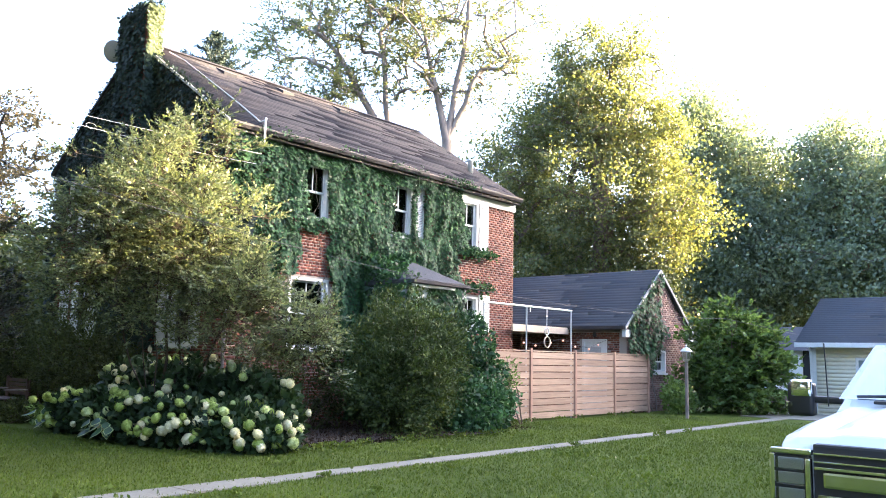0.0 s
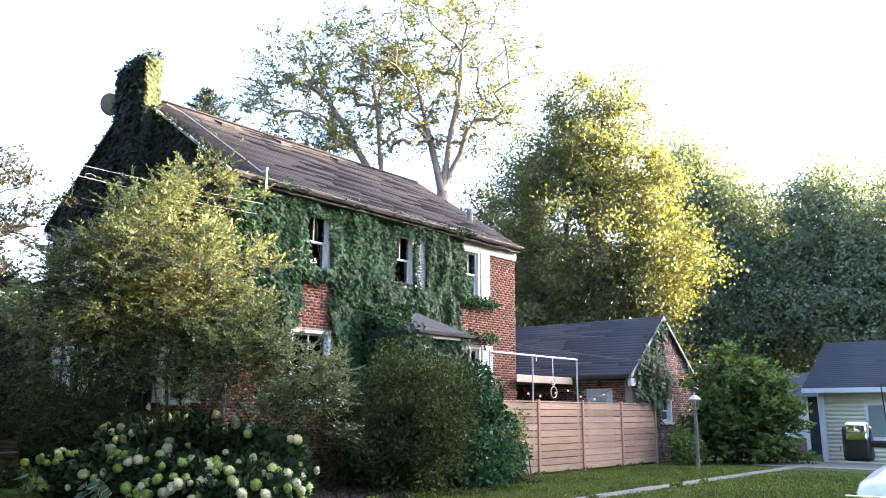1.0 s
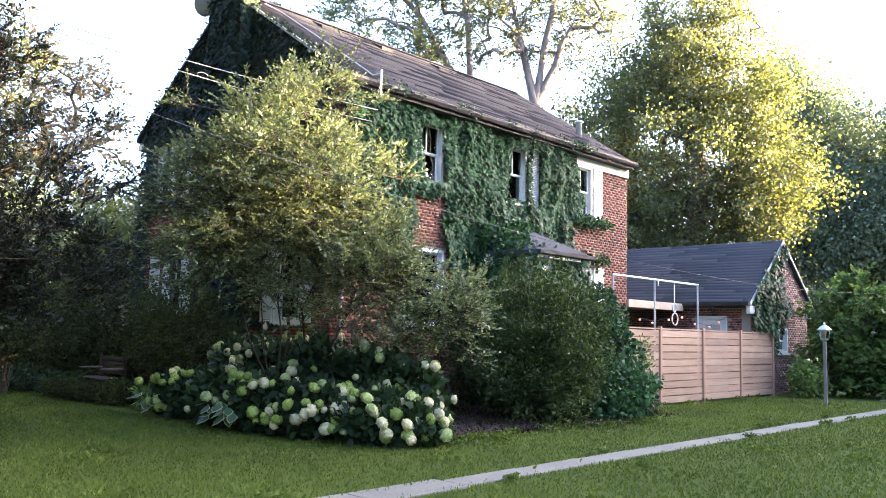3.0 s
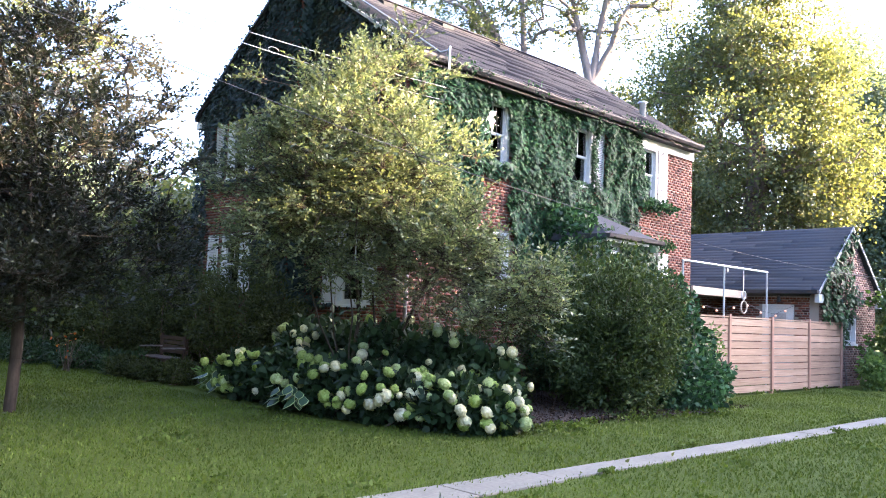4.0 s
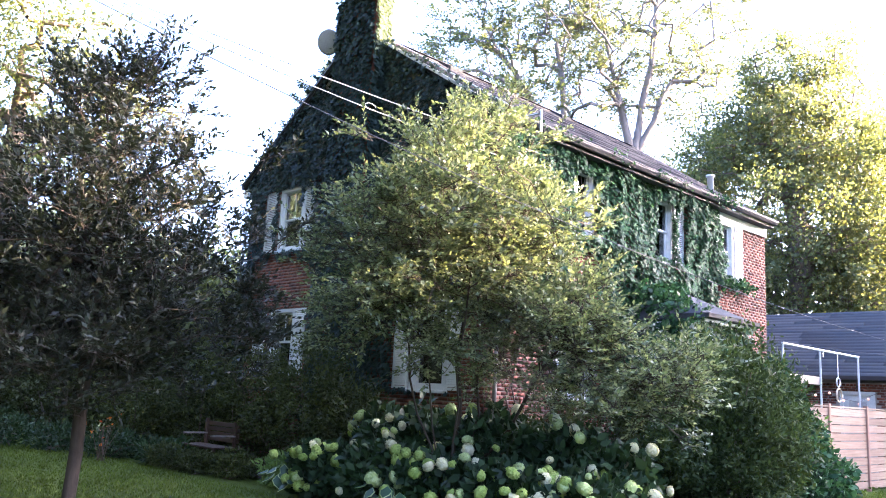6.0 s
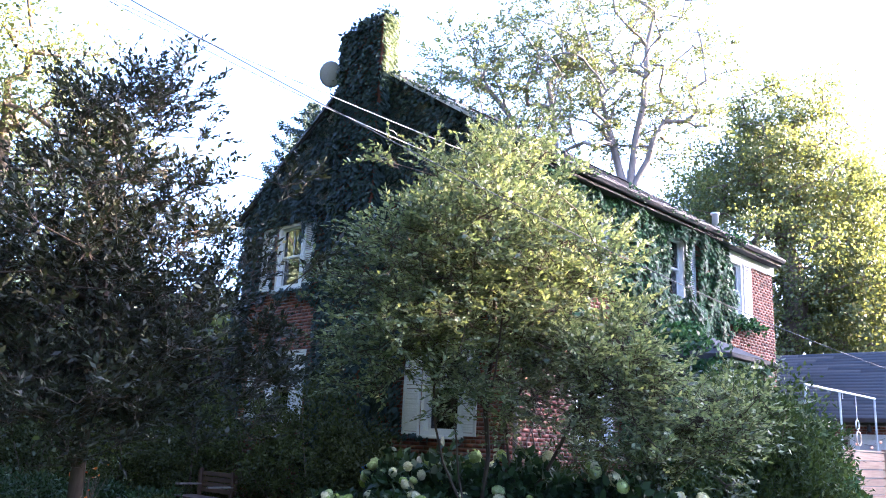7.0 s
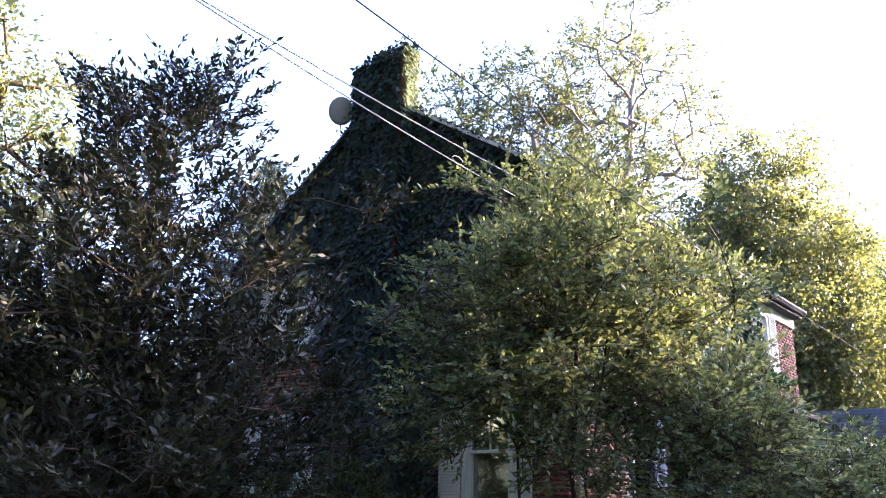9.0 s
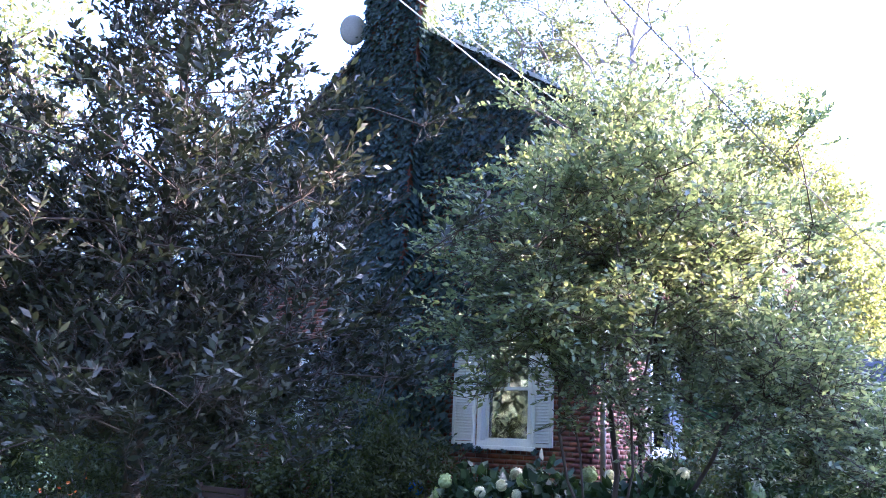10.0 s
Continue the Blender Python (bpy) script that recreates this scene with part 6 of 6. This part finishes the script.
for y, z, w in ((6.5, 1.34, 0.97), (7.25, 1.93, 0.80), (7.5, 1.985, 0.76), (8.7, 1.99, 0.76), (8.9, 1.95, 0.78), (9.3, 1.40, 0.96)):
    cabr.append([(-1.0, y, 0.55), (-1.0, y, 1.24), (-w, y, z - 0.03), (-w + 0.08, y, z), (w - 0.08, y, z), (w, y, z - 0.03), (1.0, y, 1.24), (1.0, y, 0.55)])
part("cab", loft(cabr), M_PAINT, truck, "white cab")
ws = bmesh.new()
vs = [ws.verts.new(tp(x, y, z)) for x, y, z in ((-0.95, 6.53, 1.40), (0.95, 6.53, 1.40), (0.79, 7.19, 1.92), (-0.79, 7.19, 1.92))]
ws.faces.new(vs)
bmesh.ops.solidify(ws, geom=ws.faces[:], thickness=0.012)
bmesh.ops.translate(ws, verts=ws.verts, vec=(0, -0.035, 0.03))
part("windscreen", ws, M_WSCREEN, truck, "pale sky-reflecting windscreen")
part("bed", tbox((-1.0, 9.35, 0.55), (1.0, 11.0, 1.38)), M_PAINT, truck)
part("grille_surround", tbox((-0.70, 4.88, 0.60), (0.70, 4.96, 1.15), 0.02), M_BLACK, truck)
for z, h in ((1.075, 0.014), (1.015, 0.014), (0.965, 0.022)):
    part("grille_bar", tbox((-0.68, 4.83, z), (0.68, 4.885, z + h), 0.004), M_CHROME, truck, "chrome grille bar")
part("grille_bar", tbox((-0.62, 4.82, 0.835), (0.62, 4.885, 0.955), 0.02), M_CHROME, truck)
part("grille_bar", tbox((-0.66, 4.82, 0.66), (0.66, 4.885, 0.79), 0.02), M_CHROME, truck)
bd = part("badge", lathe_bm([(0.005, 0), (0.13, 0.004), (0.13, 0.02), (0.005, 0.024)], (0, 0, 0), 20), M_BLACK, truck)
bd.matrix_basis = Matrix.Translation(tp(0, 4.81, 0.80)) @ Matrix.Rotation(radians(90), 4, "X") @ Matrix.Diagonal((1.35, 0.6, 1, 1))
for s in (-1, 1):
    def tside(a, b, y0, y1, z0, z1, bevel):
        return tbox((min(s * a, s * b), y0, z0), (max(s * a, s * b), y1, z1), bevel)
    hl = part("headlight", tside(0.72, 0.985, 4.88, 5.06, 0.56, 1.06, 0.02), M_BLACK, truck, "clear chrome-framed headlight")
    part("trim", tside(0.70, 0.99, 4.85, 5.0, 1.062, 1.105, 0.012), M_CHROME, hl)
    part("trim", tside(0.705, 0.745, 4.84, 4.9, 0.56, 1.04, 0.012), M_CHROME, hl)
    part("trim", tside(0.955, 0.995, 4.85, 4.95, 0.56, 1.06, 0.012), M_CHROME, hl)
    for z in (0.60, 0.72, 0.84, 0.95):
        part("reflector", tside(0.76, 0.94, 4.868, 4.885, z, z + 0.085, 0.008), M_LAMPW, hl)
        part("lens", tside(0.755, 0.945, 4.845, 4.855, z - 0.005, z + 0.09, 0.003), M_LAMPG, hl)
    mr = part("mirror", tside(1.22, 1.46, 6.68, 6.82, 1.24, 1.57, 0.04), M_BLACK, truck, "tall black towing mirror with chrome cap", True)
    part("cap", tside(1.23, 1.42, 6.655, 6.72, 1.43, 1.60, 0.03), M_CHROME, mr, "", True)
    part("marker", tside(1.40, 1.47, 6.66, 6.69, 1.33, 1.38, 0.006), M_LAMPG, mr)
    part("arm", tside(0.98, 1.24, 6.72, 6.8, 1.37, 1.44, 0.02), M_BLACK, mr)
    for y in (5.75, 10.1):
        wh = part("wheel", lathe_bm([(0.26, -0.13), (0.36, -0.12), (0.39, -0.07), (0.39, 0.07), (0.36, 0.12), (0.26, 0.13)], (0, 0, 0), 24), M_RUBBER, truck, "", True)
        wh.matrix_basis = Matrix.Translation((TX + s * 0.86, TY + y, 0.39)) @ Matrix.Rotation(radians(90), 4, "Y")
part("bumper", tbox((-1.0, 4.72, 0.36), (1.0, 4.95, 0.58), 0.05), M_CHROME, truck, "chrome front bumper", True)
part("underbody", tbox((-0.85, 5.0, 0.28), (0.85, 10.9, 0.62)), M_BLACK, truck)
part("antenna", cable_bm([tp(-1.01, 6.40, 1.36), tp(-1.05, 6.47, 1.95)], 0.006, 5), M_BLACK, truck)
for x in (-0.80, 0.05):
    part("wiper", cable_bm([tp(x, 6.50, 1.46), tp(x + 0.30, 6.50, 1.475), tp(x + 0.36, 6.50, 1.47), tp(x + 0.75, 6.50, 1.465)], 0.013, 5), M_BLACK, truck)
part("cowl", tbox((-0.65, 6.40, 1.40), (0.65, 6.52, 1.43), 0.01), M_BLACK, truck)

# ---- lawn detail ----
def grass():
    rng = np.random.default_rng(150)
    n = 420000
    x, y = rng.uniform(-29.0, 4.0, n), -3.0 + 27.0 * rng.uniform(0, 1, n) ** 1.15
    edge = np.minimum(np.minimum(x + 29.0, 4.0 - x), np.minimum(y + 3.0, 24.0 - y))
    keep = edge > rng.uniform(0, 3.5, n)
    x, y, n = x[keep], y[keep], int(keep.sum())
    ok = ~((x > -8.28 + rng.normal(0, 0.025, n)) & (x < -7.95 + rng.normal(0, 0.025, n)))
    ok &= ~((x < -10.4) & (y > 6.8)) | ((x > -12.0) & (y > 15.2) & (x < -10.0))
    ok &= ~((x < -11.8) & (y > 6.1)) & ~((x < -16.5) & (y > 6.6))
    x, y = x[ok], y[ok]
    n = len(x)
    tip = unit(np.stack([rng.normal(0, 0.45, n), rng.normal(0, 0.45, n), np.ones(n)], 1))
    side = unit(np.cross(tip, rng.normal(size=(n, 3))))
    ln = rng.uniform(0.025, 0.06, n)
    wd = rng.uniform(0.006, 0.012, n)
    base = np.stack([x, y, np.zeros(n)], 1)
    co = np.stack([base - side * wd[:, None], base + side * wd[:, None], base + tip * ln[:, None]], 1).reshape(-1, 3)
    ob = new("grass", poly_mesh("grass", co, 3, L_GRASS))
    tagged(ob, "short mown green grass blades", "grass", kind="stuff")


grass()
rg = np.random.default_rng(151)
fp = np.stack([rg.uniform(-17, -4, 110), rg.uniform(2.5, 12, 110), np.full(110, 0.035)], 1)
fp = fp[(fp[:, 1] < 6.0) | (fp[:, 0] > -10.3)]
fl = new("fallen_leaves", cloud("fallen_leaves", fp, 0.06, L_MAPLE, rg, LEAF, 0.6, 0.0, spread=0.3))
tagged(fl, "scattered pale fallen leaves on the lawn", "leaves", kind="stuff")

rg = np.random.default_rng(155)
cl = []
for i in range(52):
    cx, cy = (rg.uniform(-13, -3), rg.uniform(2.5, 15)) if i < 40 else (rg.choice([-8.40, -7.86]), rg.uniform(3, 20))
    if cx < -10.4 and cy > 5.6:
        continue
    r = rg.uniform(0.05, 0.2) if i < 40 else 0.04
    cl.append(np.stack([cx + rg.normal(0, r, 40), cy + rg.normal(0, r, 40), rg.uniform(0.02, 0.07, 40)], 1))
for i in range(60):
    f = rg.uniform(0, 1)
    cx, cy = (-10.35 + rg.normal(0, 0.12), 7.5 + 6.5 * f) if i < 45 else (-11.85 + rg.normal(0, 0.08), 15.3 + 8 * f)
    cl.append(np.stack([cx + rg.normal(0, 0.07, 25), cy + rg.normal(0, 0.1, 25), rg.uniform(0.02, 0.10, 25)], 1))
cw = new("clover", cloud("clover", np.concatenate(cl), 0.05, L_GRASS, rg, LEAF, 0.8, -0.3))
tagged(cw, "clover and small weeds in the lawn", "weeds", kind="stuff")

rg = np.random.default_rng(152)
mp = np.concatenate([np.stack([rg.uniform(-14.4, -10.35, 9000), rg.uniform(8.2, 15.0, 9000), rg.uniform(0.05, 0.075, 9000)], 1),
                     np.stack([rg.uniform(-23.0, -16.0, 5000), rg.uniform(7.2, 8.8, 5000), rg.uniform(0.05, 0.075, 5000)], 1)])
chips = new("mulch", cloud("mulch", mp, 0.06, M_CHIP, rg, SLIM, 0.35, 0.0, spread=0.6))
tagged(chips, "dark brown bark chips over the garden bed", "mulch", kind="stuff")
